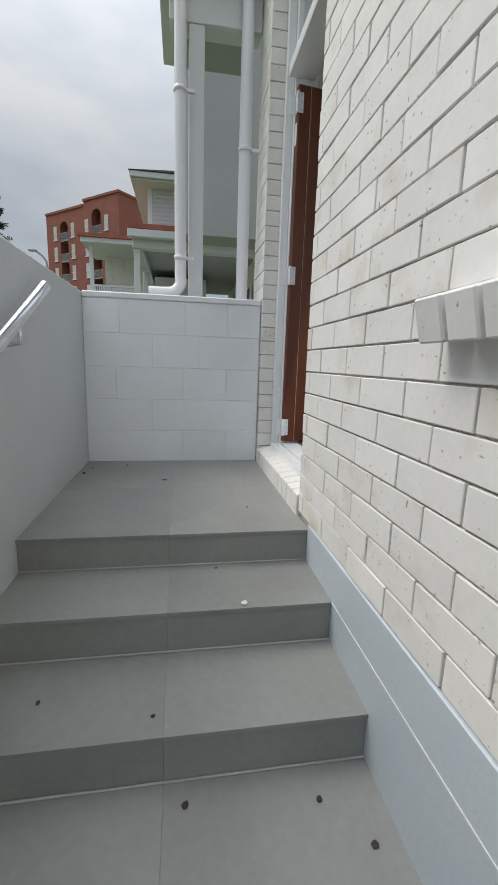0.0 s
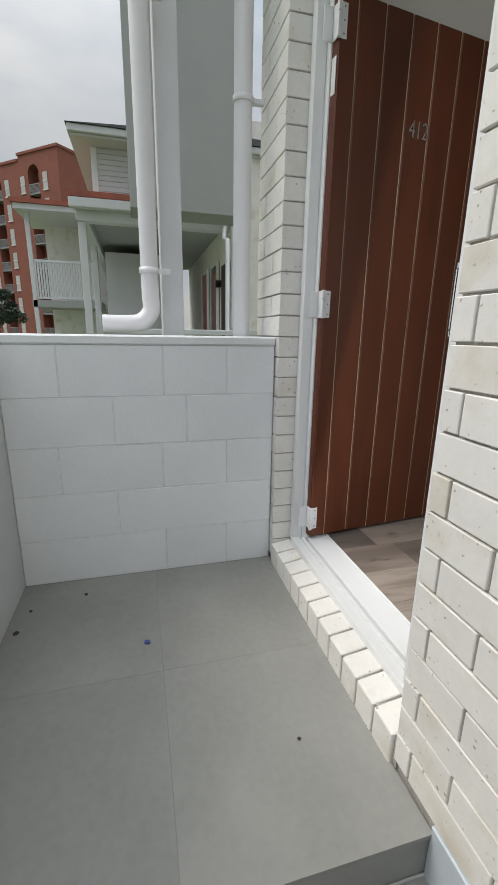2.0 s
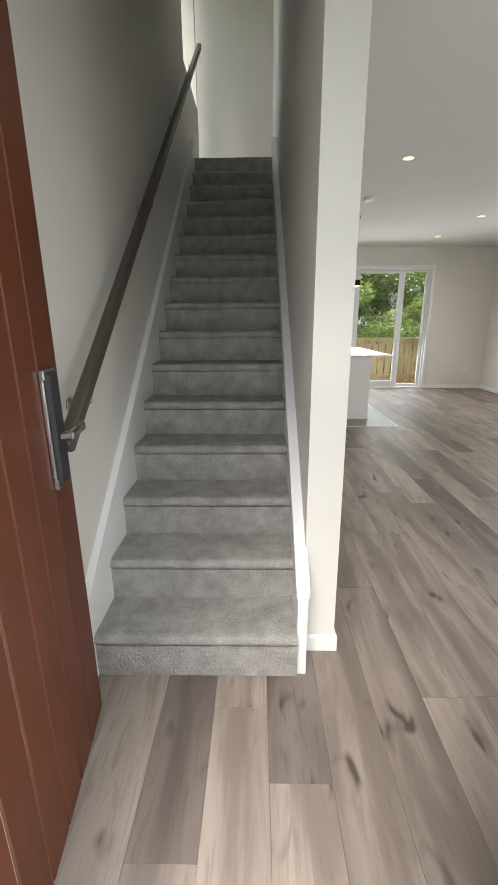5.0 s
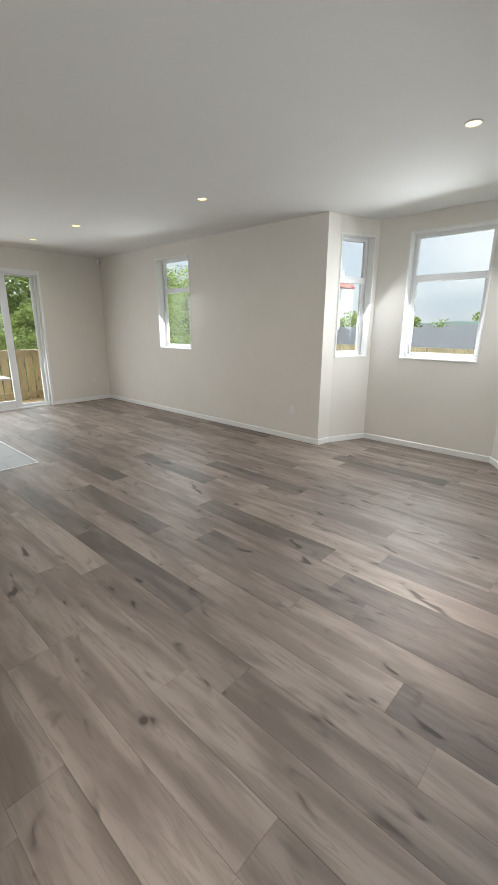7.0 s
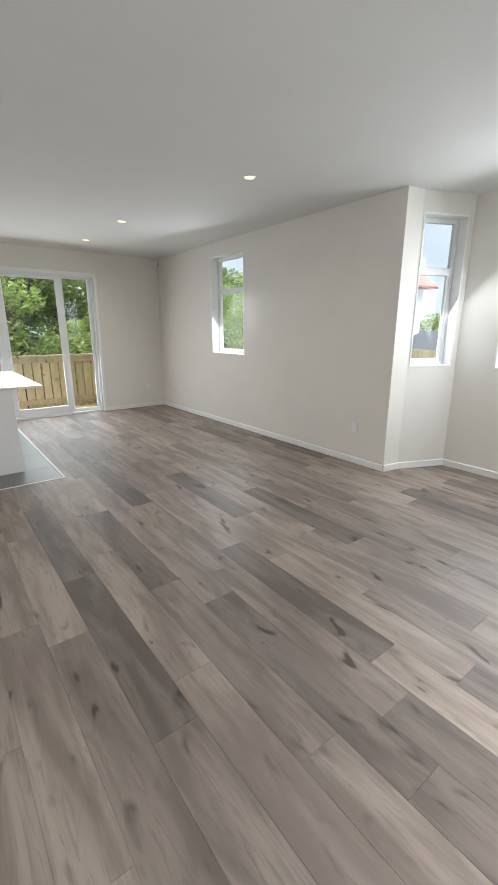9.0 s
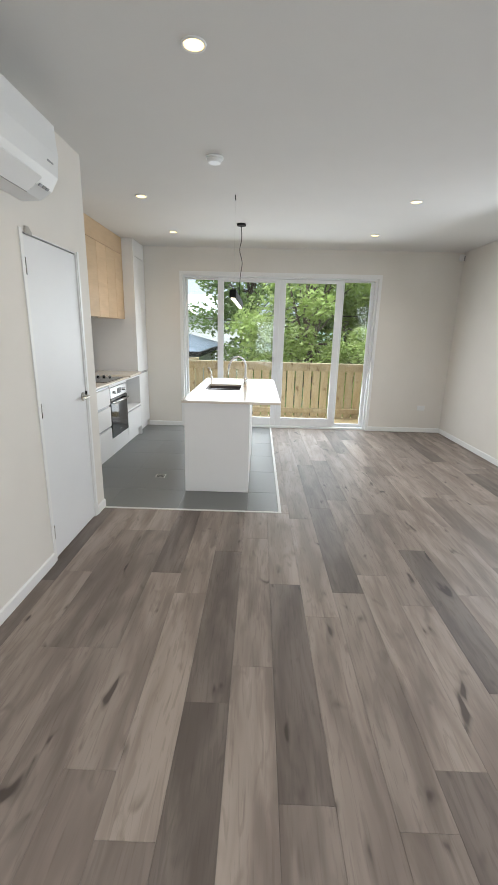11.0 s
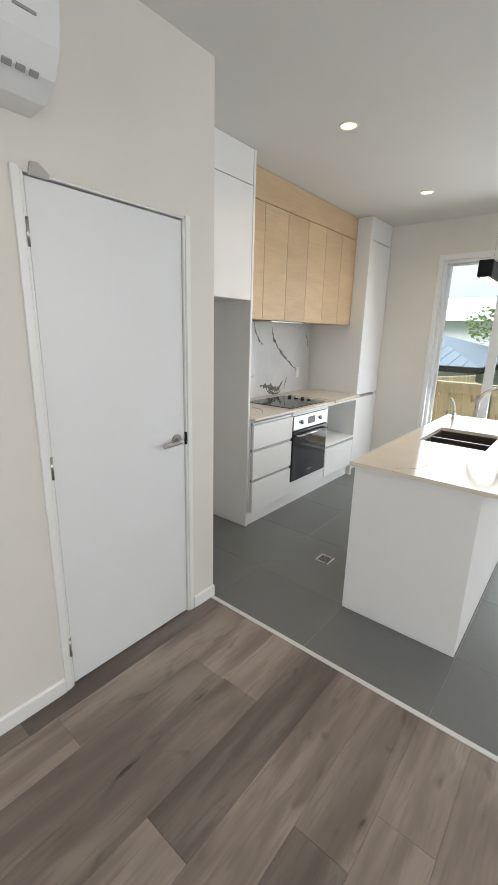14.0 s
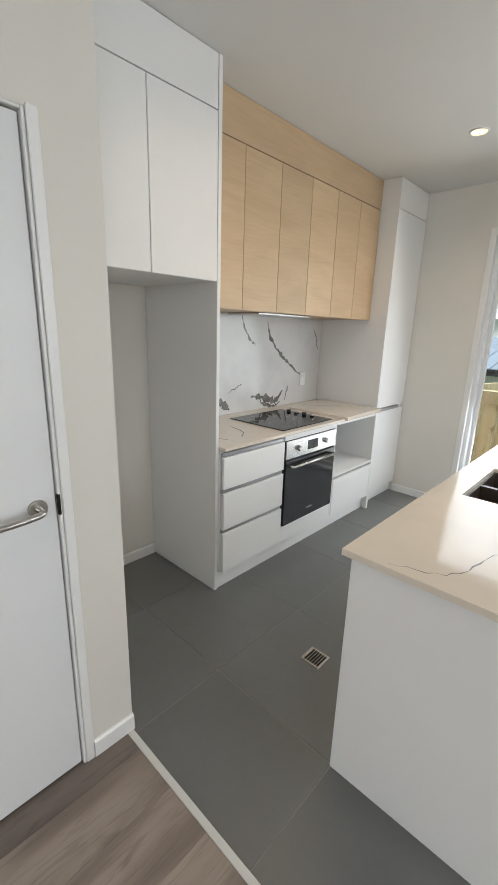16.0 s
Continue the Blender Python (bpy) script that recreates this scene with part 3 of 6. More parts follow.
def window(name, a, b, z0, z1, bar, depth=0.11, thick=0.16, label=""):
    """A white window in a wall hole from a to b on the plan (wall thickness to the left): frame, transom bar, panes, sill lining."""
    a, b = Vector((*a, 0)), Vector((*b, 0))
    d = (b - a).normalized()
    n = Vector((-d.y, d.x, 0))
    length = (b - a).length
    root = empty(name, a + Vector((0, 0, z0)))
    turn = Matrix((d, n, Vector((0, 0, 1)))).transposed().to_4x4()
    root.matrix_basis = Matrix.Translation(a + Vector((0, 0, z0))) @ turn

    def part(pname, parts, m, bev=0.003):
        bm = bmesh.new()
        for lo, hi in parts:
            bm_box(bm, lo, hi, bev)
        return from_bm(pname, bm, m, parent=root)

    h = z1 - z0
    f = 0.045
    y0, y1 = depth, depth + 0.05
    part("frame", [((0.003, y0, 0.003), (f, y1, h - 0.003)), ((length - f, y0, 0.003), (length - 0.003, y1, h - 0.003)), ((f, y0, 0.003), (length - f, y1, f)), ((f, y0, h - f), (length - f, y1, h - 0.003)),
                   ((f, y0 - 0.006, bar - z0 - 0.035), (length - f, y1, bar - z0 + 0.035))], ALU)
    part("sash", [((f, y0 + 0.008, f), (f + 0.02, y1 - 0.01, bar - z0 - 0.035)), ((length - f - 0.02, y0 + 0.008, f), (length - f, y1 - 0.01, bar - z0 - 0.035)), ((f, y0 + 0.008, f), (length - f, y1 - 0.01, f + 0.02))], ALU, 0.002)
    lin = 0.012
    part("lining", [((-0.002, -0.006, -lin), (length + 0.002, y0, 0.004)), ((-0.002, -0.006, h - 0.004), (length + 0.002, y0, h + lin)), ((-lin, -0.006, -lin), (0.004, y0, h + lin)), ((length - 0.004, -0.006, -lin), (length + lin, y0, h + lin))], TRIM, 0.002)
    for lo, hi in (((f, y0 + 0.02, f), (length - f, y0 + 0.026, bar - z0 - 0.03)), ((f, y0 + 0.02, bar - z0 + 0.03), (length - f, y0 + 0.026, h - f))):
        g = part("pane", [(lo, hi)], GLASS, 0)
        g.visible_shadow = False
    return tagged(root, label or "tall white aluminium window with a high transom bar", "window", group="living room windows", kind="structure")


def along(a, b, s):
    return (a[0] + (b[0] - a[0]) * s, a[1] + (b[1] - a[1]) * s)


window("window_1", (XR, 6.69), (XR, 5.885), 1.086, 2.46, 1.985)
window("window_2", along(BAY[1], BAY[2], 0.05), along(BAY[1], BAY[2], 0.88), *BZ, 1.985)
window("window_3", (4.925, 2.82), (4.925, 1.965), *BZ, 1.985)
window("window_4", along(BAY[3], BAY[4], 0.12), along(BAY[3], BAY[4], 0.93), *BZ, 1.985)

# glazed doors to the deck
slider = empty("glazed_doors", (0.13, YB, 0.0))
boxes("frame", [((0.133, YB + 0.04, 0.0), (0.165, YB + 0.15, 2.28)), ((2.995, YB + 0.04, 0.0), (3.027, YB + 0.15, 2.28)), ((0.165, YB + 0.04, 2.25), (2.995, YB + 0.15, 2.28)), ((0.165, YB + 0.03, -0.01), (2.995, YB + 0.16, 0.03))], ALU, 0.004, slider)
boxes("lining", [((0.09, YB - 0.008, 0.0), (0.135, YB + 0.04, 2.33)), ((3.025, YB - 0.008, 0.0), (3.07, YB + 0.04, 2.33)), ((0.135, YB - 0.008, 2.275), (3.025, YB + 0.04, 2.33))], TRIM, 0.003, slider)
for x0, x1, f, low in ((0.165, 0.68, 0.03, 0.05), (0.66, 1.59, 0.085, 0.13), (1.59, 2.51, 0.085, 0.13), (2.50, 2.995, 0.05, 0.05)):
    dy = 0.0 if f > 0.06 else 0.05
    y0, y1 = YB + 0.05 + dy, YB + 0.09 + dy
    leaf = boxes("sash", [((x0, y0, 0.032), (x0 + f, y1, 2.248)), ((x1 - f, y0, 0.032), (x1, y1, 2.248)), ((x0 + f, y0, 0.032), (x1 - f, y1, 0.032 + low)), ((x0 + f, y0, 2.25 - (0.05 if f > 0.06 else 0.02)), (x1 - f, y1, 2.248))], ALU, 0.004, slider)
    pane = box("pane", (x0 + f - 0.005, y0 + 0.015, 0.03 + low), (x1 - f + 0.005, y0 + 0.022, 2.235), GLASS, 0, slider)
    pane.visible_shadow = False
boxes("door_handle", [((1.52, YB + 0.02, 0.93), (1.545, YB + 0.05, 1.13)), ((1.635, YB + 0.02, 0.93), (1.66, YB + 0.05, 1.13))], ALU, 0.006, slider)
tagged(slider, "white framed glazed doors with four tall panes", "glass door", kind="structure")

# skirtings
skirting("baseboard", (XR, 3.47), (XR, YB))
skirting("baseboard", (3.07, YB), (XR, YB), left=False)
skirting("baseboard", (-0.43, YB), (0.09, YB), left=False)
skirting("baseboard", (0, 1.455), (0, 4.41), left=False)
skirting("baseboard", (0, 5.16), (0, 5.318), left=False)
skirting("baseboard", (-0.128, 1.469), (0.012, 1.469), left=False)
skirting("baseboard", (XR, 0.5), (XR, 1.28))
for i in range(5):
    skirting("baseboard", BAY[i], BAY[i + 1], left=False)
skirting("baseboard", (-0.95, 0.5), (-0.95, 1.28), left=False)
skirting("baseboard", (-1.05, 5.33), (-1.05, 6.12), left=False)

# ---- front wall: brick skin, lining, door frame ----
BY = 0.26
DX0, DX1 = -0.862, 0.118
front = wall("wall_south", (-1.2, 0.268), (XR, 0.268), 0.232, -0.75, 5.6, MORTAR, [(DX0 + 1.2 - 0.008, DX1 + 1.2 + 0.008, -0.75, 2.64), (1.14 + 1.2, 2.2 + 1.2, 0.63, 1.95)], "white brick front wall with raked mortar joints")
wall("wall_south_lining", (DX1 + 0.012, 0.502), (XR, 0.502), 0.004, 0, CH, WALL, [(1.14 - DX1 - 0.012, 2.2 - DX1 - 0.012, 0.63, 1.95)], "white painted front wall with a window")
tagged(box("door_base", (DX0, 0.345, -0.7), (DX1, 0.50, -0.03), MORTAR), "concrete base below the door sill", "sill", kind="structure")

entry_frame = empty("entrance_frame", (-0.37, 0.42, 0))
boxes("jamb", [((DX0, 0.345, -0.03), (-0.825, 0.39, 2.64)), ((DX0, 0.39, -0.03), (-0.80, 0.47, 2.64)), ((DX0, 0.47, -0.03), (-0.81, 0.52, 2.64))], ALU, 0.003, entry_frame)
boxes("jamb", [((0.012, 0.345, -0.03), (DX1, 0.37, 2.64)), ((0.06, 0.37, -0.03), (DX1, 0.47, 2.64)), ((0.09, 0.47, -0.03), (DX1, 0.52, 2.64))], ALU, 0.003, entry_frame)
boxes("head", [((-0.80, 0.35, 2.03), (0.05, 0.50, 2.09)), ((-0.80, 0.35, 2.58), (0.05, 0.50, 2.64))], ALU, 0.003, entry_frame)
boxes("sill", [((-0.825, 0.335, -0.04), (0.06, 0.375, -0.012)), ((-0.80, 0.375, -0.04), (0.05, 0.39, -0.005)), ((-0.80, 0.39, -0.04), (0.05, 0.398, -0.018)), ((-0.80, 0.398, -0.04), (0.05, 0.495, 0.0)), ((-0.80, 0.495, -0.04), (0.05, 0.502, 0.003))], ALU, 0.002, entry_frame)
tp = box("transom_pane", (-0.80, 0.42, 2.09), (0.05, 0.427, 2.58), GLASS, 0, entry_frame)
tp.visible_shadow = False
tagged(entry_frame, "white aluminium entrance frame with glazed transom and sill", "door frame", kind="structure")

# entrance door, standing open inwards
door = empty("entrance_door", (-0.765, 0.402, 0.012))
door.matrix_basis = Matrix.Translation((-0.765, 0.402, 0.012)) @ Matrix.Rotation(radians(7), 4, "Z")
LW, LT, LH = 0.79, 0.045, 1.975


def door_part(name, parts, m, bev=0.003, parent=door):
    bm = bmesh.new()
    for lo, hi in parts:
        bm_box(bm, lo, hi, bev)
    return from_bm(name, bm, m, parent=parent)


door_part("core", [((-LT + 0.006, 0.0, 0.0), (-0.007, LW, LH))], REDWOOD)
cuts = [0.0, 0.075, 0.19, 0.305, 0.42, 0.535, 0.65, LW]
for c0, c1 in zip(cuts, cuts[1:]):
    door_part("plank", [((-0.010, c0 + 0.002, 0.0), (0.0, c1 - 0.002, LH))], REDWOOD, 0.0035)
    door_part("plank", [((-LT, c0 + 0.002, 0.0), (-LT + 0.010, c1 - 0.002, LH))], REDWOOD, 0.0035)
for c in cuts[1:-1]:
    door_part("groove", [((-0.0075, c - 0.0012, 0.002), (-0.0035, c + 0.0012, LH - 0.002))], PINE, 0)
for z in (0.09, 0.99, 1.885):
    door_part("hinge", [((0.0, 0.0, z - 0.05), (0.004, 0.03, z + 0.05)), ((-0.03, -0.006, z - 0.05), (0.002, -0.001, z + 0.05)), ((-0.034, -0.042, z - 0.05), (-0.030, -0.004, z + 0.05)), ((0.001, -0.012, z - 0.052), (0.013, 0.002, z - 0.02)), ((0.001, -0.012, z + 0.02), (0.013, 0.002, z + 0.052)), ((0.001, -0.010, z - 0.02), (0.010, 0.002, z + 0.02))], ALU, 0.002)
    door_part("screw", [((0.004, 0.014, z + s), (0.0055, 0.020, z + s + 0.006)) for s in (-0.04, -0.003, 0.034)], GREYPLASTIC, 0.001)
door_part("tape", [((-0.03, -0.002, 1.68), (-0.005, 0.0, 1.79))], WHITEBIT, 0)
lock = door_part("lock", [((0.0, 0.655, 0.88), (0.022, 0.725, 1.18))], DARKPLASTIC, 0.008)
door_part("lock_rim", [((0.0, 0.649, 0.874), (0.012, 0.731, 0.905)), ((0.0, 0.649, 1.16), (0.014, 0.731, 1.186)), ((0.0, 0.649, 0.905), (0.01, 0.656, 1.16)), ((0.0, 0.724, 0.905), (0.01, 0.731, 1.16))], STEEL, 0.003)
door_part("lever", [((0.022, 0.672, 1.005), (0.05, 0.69, 1.025)), ((0.042, 0.672, 1.003), (0.058, 0.79, 1.027))], STEEL, 0.004)
door_part("latch", [((-0.032, LW, 0.93), (-0.012, LW + 0.002, 1.13))], STEEL, 0.0005)


def lettering(name, text, size, m, matrix, parent, depth=0.002):
    cu = bpy.data.curves.new(name, "FONT")
    cu.body, cu.size, cu.extrude = text, size, depth
    cu.align_x = "CENTER"
    tmp = bpy.data.objects.new(name, cu)
    me = bpy.data.meshes.new_from_object(tmp)
    bpy.data.objects.remove(tmp)
    me.materials.clear()
    me.materials.append(m)
    ob = new(name, me)
    ob.parent = parent
    ob.matrix_basis = matrix
    return ob


FACE_X = Matrix(((0, 0, 1, 0), (1, 0, 0, 0), (0, 1, 0, 0), (0, 0, 0, 1)))
lettering("number", "412", 0.082, STEEL, Matrix.Translation((0.003, 0.37, 1.60)) @ FACE_X @ Matrix.Diagonal((0.76, 1.0, 1.0, 1.0)), door)
tagged(door, "red-brown stained timber plank door with number, standing open", "door")

# brick ledge under the sill, window sill bricks
ledge = empty("brick_door_ledge", (-0.37, 0.3, -0.08))
for i in range(11):
    x = DX0 + 0.004 + i * 0.0888
    bm = bmesh.new()
    bm_box(bm, (-0.0405, -0.044, -0.11), (0.0405, 0.045, 0.0), 0.003)
    for v in bm.verts:
        if v.co.z > -0.02:
            v.co.z += (v.co.y - 0.045) * 0.16
    from_bm("brick", bm, BRICK, Vector((x + 0.043, 0.296, -0.036)) - ledge.location, ledge)
box("mortar_bed", (DX0, 0.262, -0.139), (DX1 + 0.012, 0.344, -0.052), MORTAR, 0, ledge)
tagged(ledge, "row of cream brick headers sloping below the door", "brick sill", kind="structure")

wsill = empty("brick_window_sill", (1.5, 0.26, 0.6))
for i in range(14):
    bm = bmesh.new()
    bm_box(bm, (-0.0375, -0.10, -0.04), (0.0375, 0.10, 0.04), 0.004)
    ob = from_bm("brick", bm, BRICK, Vector((1.04 + i * 0.086, 0.29, 0.595)) - wsill.location, wsill)
    ob.rotation_euler = (radians(14), 0, 0)
tagged(wsill, "projecting sloped white brick window sill", "brick sill", kind="structure")
fwin = empty("front_window", (1.14, 0.36, 0.63))
boxes("frame", [((1.142, 0.36, 0.65), (1.19, 0.42, 1.95)), ((2.15, 0.36, 0.65), (2.198, 0.42, 1.95)), ((1.19, 0.36, 0.65), (2.15, 0.42, 0.70)), ((1.19, 0.36, 1.90), (2.15, 0.42, 1.95))], ALU, 0.003, fwin)
fp = box("pane", (1.19, 0.385, 0.70), (2.15, 0.392, 1.90), GLASS, 0, fwin)
fp.visible_shadow = False
tagged(fwin, "white aluminium window in the brick wall", "window", kind="structure")

# ---- entrance steps ----
GY0, GY1 = -0.8, 0.262
steps = empty("entrance_steps", (0, -0.3, -0.7))
LEVELS = [(-0.90, 0.265, -0.14), (0.265, 0.56, -0.267), (0.56, 0.857, -0.405), (0.857, 1.158, -0.543)]
core_parts = [((x0 + (0 if i == 0 else 0.0), GY0, -1.2), (x1 - 0.012, GY1 - 0.002, z - 0.012)) for i, (x0, x1, z) in enumerate(LEVELS)]
boxes("core", core_parts, STEPGROUT, 0, steps)
YJ = -0.272
for i, (x0, x1, z) in enumerate(LEVELS):
    nxt = LEVELS[i + 1][2] if i + 1 < len(LEVELS) else -0.68
    xs = [x0, -0.315, x1] if i == 0 else [x0 - 0.0, x1]
    for xa, xb in zip(xs, xs[1:]):
        for ya, yb in ((GY0, YJ), (YJ, GY1)):
            box("tread_tile", (xa + 0.0001, ya + 0.0001, z - 0.012), (xb + (0.006 if xb == x1 else -0.0001), yb - 0.0001, z), STEPTILE, 0.0006, steps)
    for ya, yb in ((GY0, YJ), (YJ, GY1)):
        box("riser_tile", (x1 - 0.011, ya + 0.0002, nxt + 0.004), (x1, yb - 0.0002, z - 0.0125), STEPTILE, 0.001, steps)
    box("grout_line", (x1 + 0.0, GY0, nxt), (x1 + 0.006, GY1 - 0.002, nxt + 0.006), STEPGROUT, 0.002, steps)
tagged(steps, "grey tiled outdoor steps with pale dirty grout", "steps")
tagged(box("pavement", (1.14, -0.8, -1.0), (6.0, 0.262, -0.68), STEPTILE), "grey paved path at the foot of the steps", "path", kind="structure")

tagged(box("plinth", (0.2655, 0.256, -1.0), (4.2, 0.30, -0.120), BLUEPAINT, 0.003), "pale blue painted concrete plinth below the bricks", "plinth", kind="structure")
tagged(box("plinth_joint", (0.275, 0.2535, -0.275), (4.2, 0.2575, -0.268), PLASTER), "painted joint line along the plinth", "plinth", kind="structure")

# garden walls round the landing
tagged(box("wall_garden", (-1.05, -0.95, -1.6), (5.0, -0.8, 0.872), PLASTER, 0.008), "smooth pale grey plastered parapet wall", "wall", kind="structure")
endwall = tagged(box("wall_end", (-1.052, -0.799, -1.6), (-0.909, 0.258, 0.84), BLOCK), "white painted concrete block parapet wall", "wall", kind="structure")
box("cap", (-1.06, -0.799, 0.84), (-0.895, 0.258, 0.876), BLOCK, 0.006, endwall)

# handrail on the garden wall
hr = empty("stair_handrail", (0.9, -0.72, 0.4))
tube("rail", [(-0.03, -0.745, 0.75), (2.2, -0.745, -0.365)], 0.025, CHROME, hr, 5)
tube("bracket", [(0.25, -0.745, 0.60), (0.25, -0.745, 0.53), (0.25, -0.80, 0.52)], 0.008, CHROME, hr)
tube("bracket", [(1.3, -0.745, 0.14), (1.3, -0.745, 0.07), (1.3, -0.80, 0.06)], 0.008, CHROME, hr)
tagged(hr, "polished steel tube handrail along the steps", "handrail")

# scraps on the landing


def scrap(name, at, r, m, label):
    bm = bmesh.new()
    bmesh.ops.create_icosphere(bm, subdivisions=1, radius=r)
    for v in bm.verts:
        v.co = Vector((v.co.x * random.uniform(0.6, 1.5), v.co.y * random.uniform(0.6, 1.3), v.co.z * 0.4 * random.uniform(0.6, 1.2)))
    zmin = min(v.co.z for v in bm.verts)
    return tagged(from_bm(name, bm, m, (at[0], at[1], at[2] - zmin)), label, "litter")


scrap("blue_scrap", (-0.45, -0.318, -0.14), 0.011, BLUEBIT, "small blue plastic scrap on the grey landing")
scrap("white_scrap", (0.545, -0.03, -0.267), 0.011, WHITEBIT, "small white paper scrap on the grey step")
for p, r in (((-0.78, -0.55, -0.14), 0.008), ((-0.72, -0.74, -0.14), 0.008), ((-0.6, -0.76, -0.14), 0.011), ((0.95, 0.1, -0.543), 0.009), ((0.92, -0.22, -0.543), 0.009), ((0.80, -0.3, -0.405), 0.007), ((1.06, 0.19, -0.543), 0.010), ((0.72, -0.6, -0.405), 0.007), ((0.0, 0.06, -0.14), 0.005), ((0.3, -0.1, -0.267), 0.006)):
    scrap("dead_leaf", p, r, DARKBIT, "small dry dark leaf fragment on grey tile")

# downpipes and porch beyond the end wall


def downpipe(name, y, x, r, z0, z1, foot, label):
    root = empty(name, (x, y, z0))
    pts = [(x, y, z1), (x, y, z0 + 0.10)]
    if foot:
        pts = [(x, y, z1)] + bend([(x, y, z0 + 0.16), (x, y, z0 + 0.10), (x, y - 0.04, z0 + 0.055), (x, y - 0.10, z0 + 0.045), (x, y - 0.2, z0 + 0.045)], 5)
    else:
        pts = [(x, y, z1), (x, y, z0 - 0.0)]
    tube("pipe", pts, r, PIPE, root, 6)
    for z in (z0 + 0.26, z0 + 1.2):
        cyl("collar", (x, y, z - 0.012), (x, y, z + 0.012), r + 0.005, PIPE, 24, root)
        box("bracket", (x - 0.012, y, z - 0.01), (x + 0.012, y + r + 0.05, z + 0.01), PIPE, 0.002, root)
    return tagged(root, label, "drainpipe")


downpipe("drainpipe", -0.235, -1.12, 0.036, 0.876, 2.6, True, "white plastic downpipe turning over the wall top")
downpipe("drainpipe", 0.165, -1.13, 0.038, 0.6, 2.75, False, "white plastic downpipe beside the brick wall")
porch = empty("neighbour_porch", (-3, -0.1, 0))
box("post", (-1.26, -0.185, -1.6), (-1.17, -0.09, 2.46), WEATHERBOARD, 0.004, porch)
box("beam", (-1.30, -0.30, 2.46), (-1.16, 0.258, 2.66), WEATHERBOARD, 0.004, porch)
box("soffit", (-1.9, -0.20, 2.66), (-1.16, 0.262, 2.72), SOFFIT, 0, porch)
boxes("gutter", [((-1.9, -0.36, 2.66), (-1.06, -0.25, 2.78)), ((-1.16, -0.25, 2.66), (-1.06, 0.25, 2.78))], WEATHERBOARD, 0.006, porch)
box("roof", (-2.0, -0.36, 2.785), (-1.05, 0.262, 2.83), REDROOF, 0, porch)
box("gable_wall", (-5.2, -0.30, 2.28), (-4.7, 1.1, 5.2), SOFFIT, 0.005, porch)
tagged(porch, "white posted porch with grey soffit and gutter", "porch")

# ---- stairs ----
RISE, GOING, NOSE0 = 0.1795, 0.2285, 1.315
stairs = empty("staircase", (-0.55, 1.33, 0))


def step_mesh():
    r, h = 0.022, RISE
    prof = [(0.012, 0.0), (0.012, h - 2 * r)]
    for k in range(7):
        a = -math.pi / 2 + math.pi * k / 6
        prof.append((0.004 + r - r * math.cos(a) - 0.0, h - r + r * math.sin(a)))
    prof += [(GOING + 0.03, h), (GOING + 0.03, 0.0)]
    bm = bmesh.new()
    ends = [[bm.verts.new((x, y, z)) for y, z in prof] for x in (-0.385, 0.385)]
    for e in ends:
        bm.faces.new(e)
    for i in range(len(prof)):
        j = (i + 1) % len(prof)
        bm.faces.new([ends[0][i], ends[0][j], ends[1][j], ends[1][i]])
    return bm


first = from_bm("step", step_mesh(), CARPET, Vector((-0.548, NOSE0, 0.002)) - stairs.location, stairs)
for i in range(1, 16):
    s = new("step", first.data)
    s.parent = stairs
    s.location = Vector((-0.548, NOSE0 + i * GOING, 0.002 + i * RISE)) - stairs.location
tagged(stairs, "straight flight of grey carpeted stairs", "stairs")


def stringer(name, x0, x1, y_front):
    up = RISE / GOING
    y1 = NOSE0 + 15 * GOING
    z1 = 15 * RISE
    line = lambda y: (y - NOSE0) * up + RISE
    pts = [(y_front, 0.0), (y_front, line(y_front) + 0.16), (y1, line(y1) + 0.16), (y1 + 0.3, line(y1) + 0.10), (y1 + 0.3, z1 - 0.2), (y_front + 0.5, 0.0)]
    root = prism(name, pts, x0, x1, TRIM, "x")
    cap = [(y_front - 0.004, line(y_front) + 0.16 - 0.02), (y_front - 0.004, line(y_front) + 0.172), (y1, line(y1) + 0.172), (y1, line(y1) + 0.14)]
    prism("moulding", cap, x0 - 0.006, x1 + 0.006, TRIM, "x", root)
    return tagged(root, "white painted stair stringer board with moulded top", "stringer", kind="structure")


stringer("trim", -0.95, -0.926, 1.318)
stringer("trim", -0.165, -0.128, 1.342)

rail = empty("stair_rail", (-0.87, 1.3, 1.0))
rp = [(-0.875, 1.20, 0.955), (-0.875, 5.0, 0.955 + 3.8 * 0.778)]
bm = bmesh.new()
d = Vector(rp[1]) - Vector(rp[0])
bm_box(bm, (-0.02, 0, -0.024), (0.02, d.length, 0.024), 0.007)
ob = from_bm("rail", bm, RAILWOOD, Vector(rp[0]) - rail.location, rail)
ob.rotation_euler = (math.atan2(d.z, d.y), 0, 0)
for y in (1.42, 2.5, 3.6, 4.7):
    z = 0.955 + (y - 1.2) * 0.778
    tube("bracket", bend([(-0.875, y, z - 0.03), (-0.875, y, z - 0.07), (-0.915, y, z - 0.085), (-0.948, y, z - 0.085)], 5), 0.006, NICKEL, rail)
    cyl("rose", (-0.950, y, z - 0.085), (-0.943, y, z - 0.085), 0.025, NICKEL, 20, rail)
tagged(rail, "dark timber stair handrail on steel wall brackets", "handrail")

# ---- storage door under the stairs ----
sdoor = empty("storage_door", (0.0, 4.45, 0.008))
box("leaf", (-0.045, 4.457, 0.008), (-0.006, 5.115, 1.978), DOORPAINT, 0.002, sdoor)
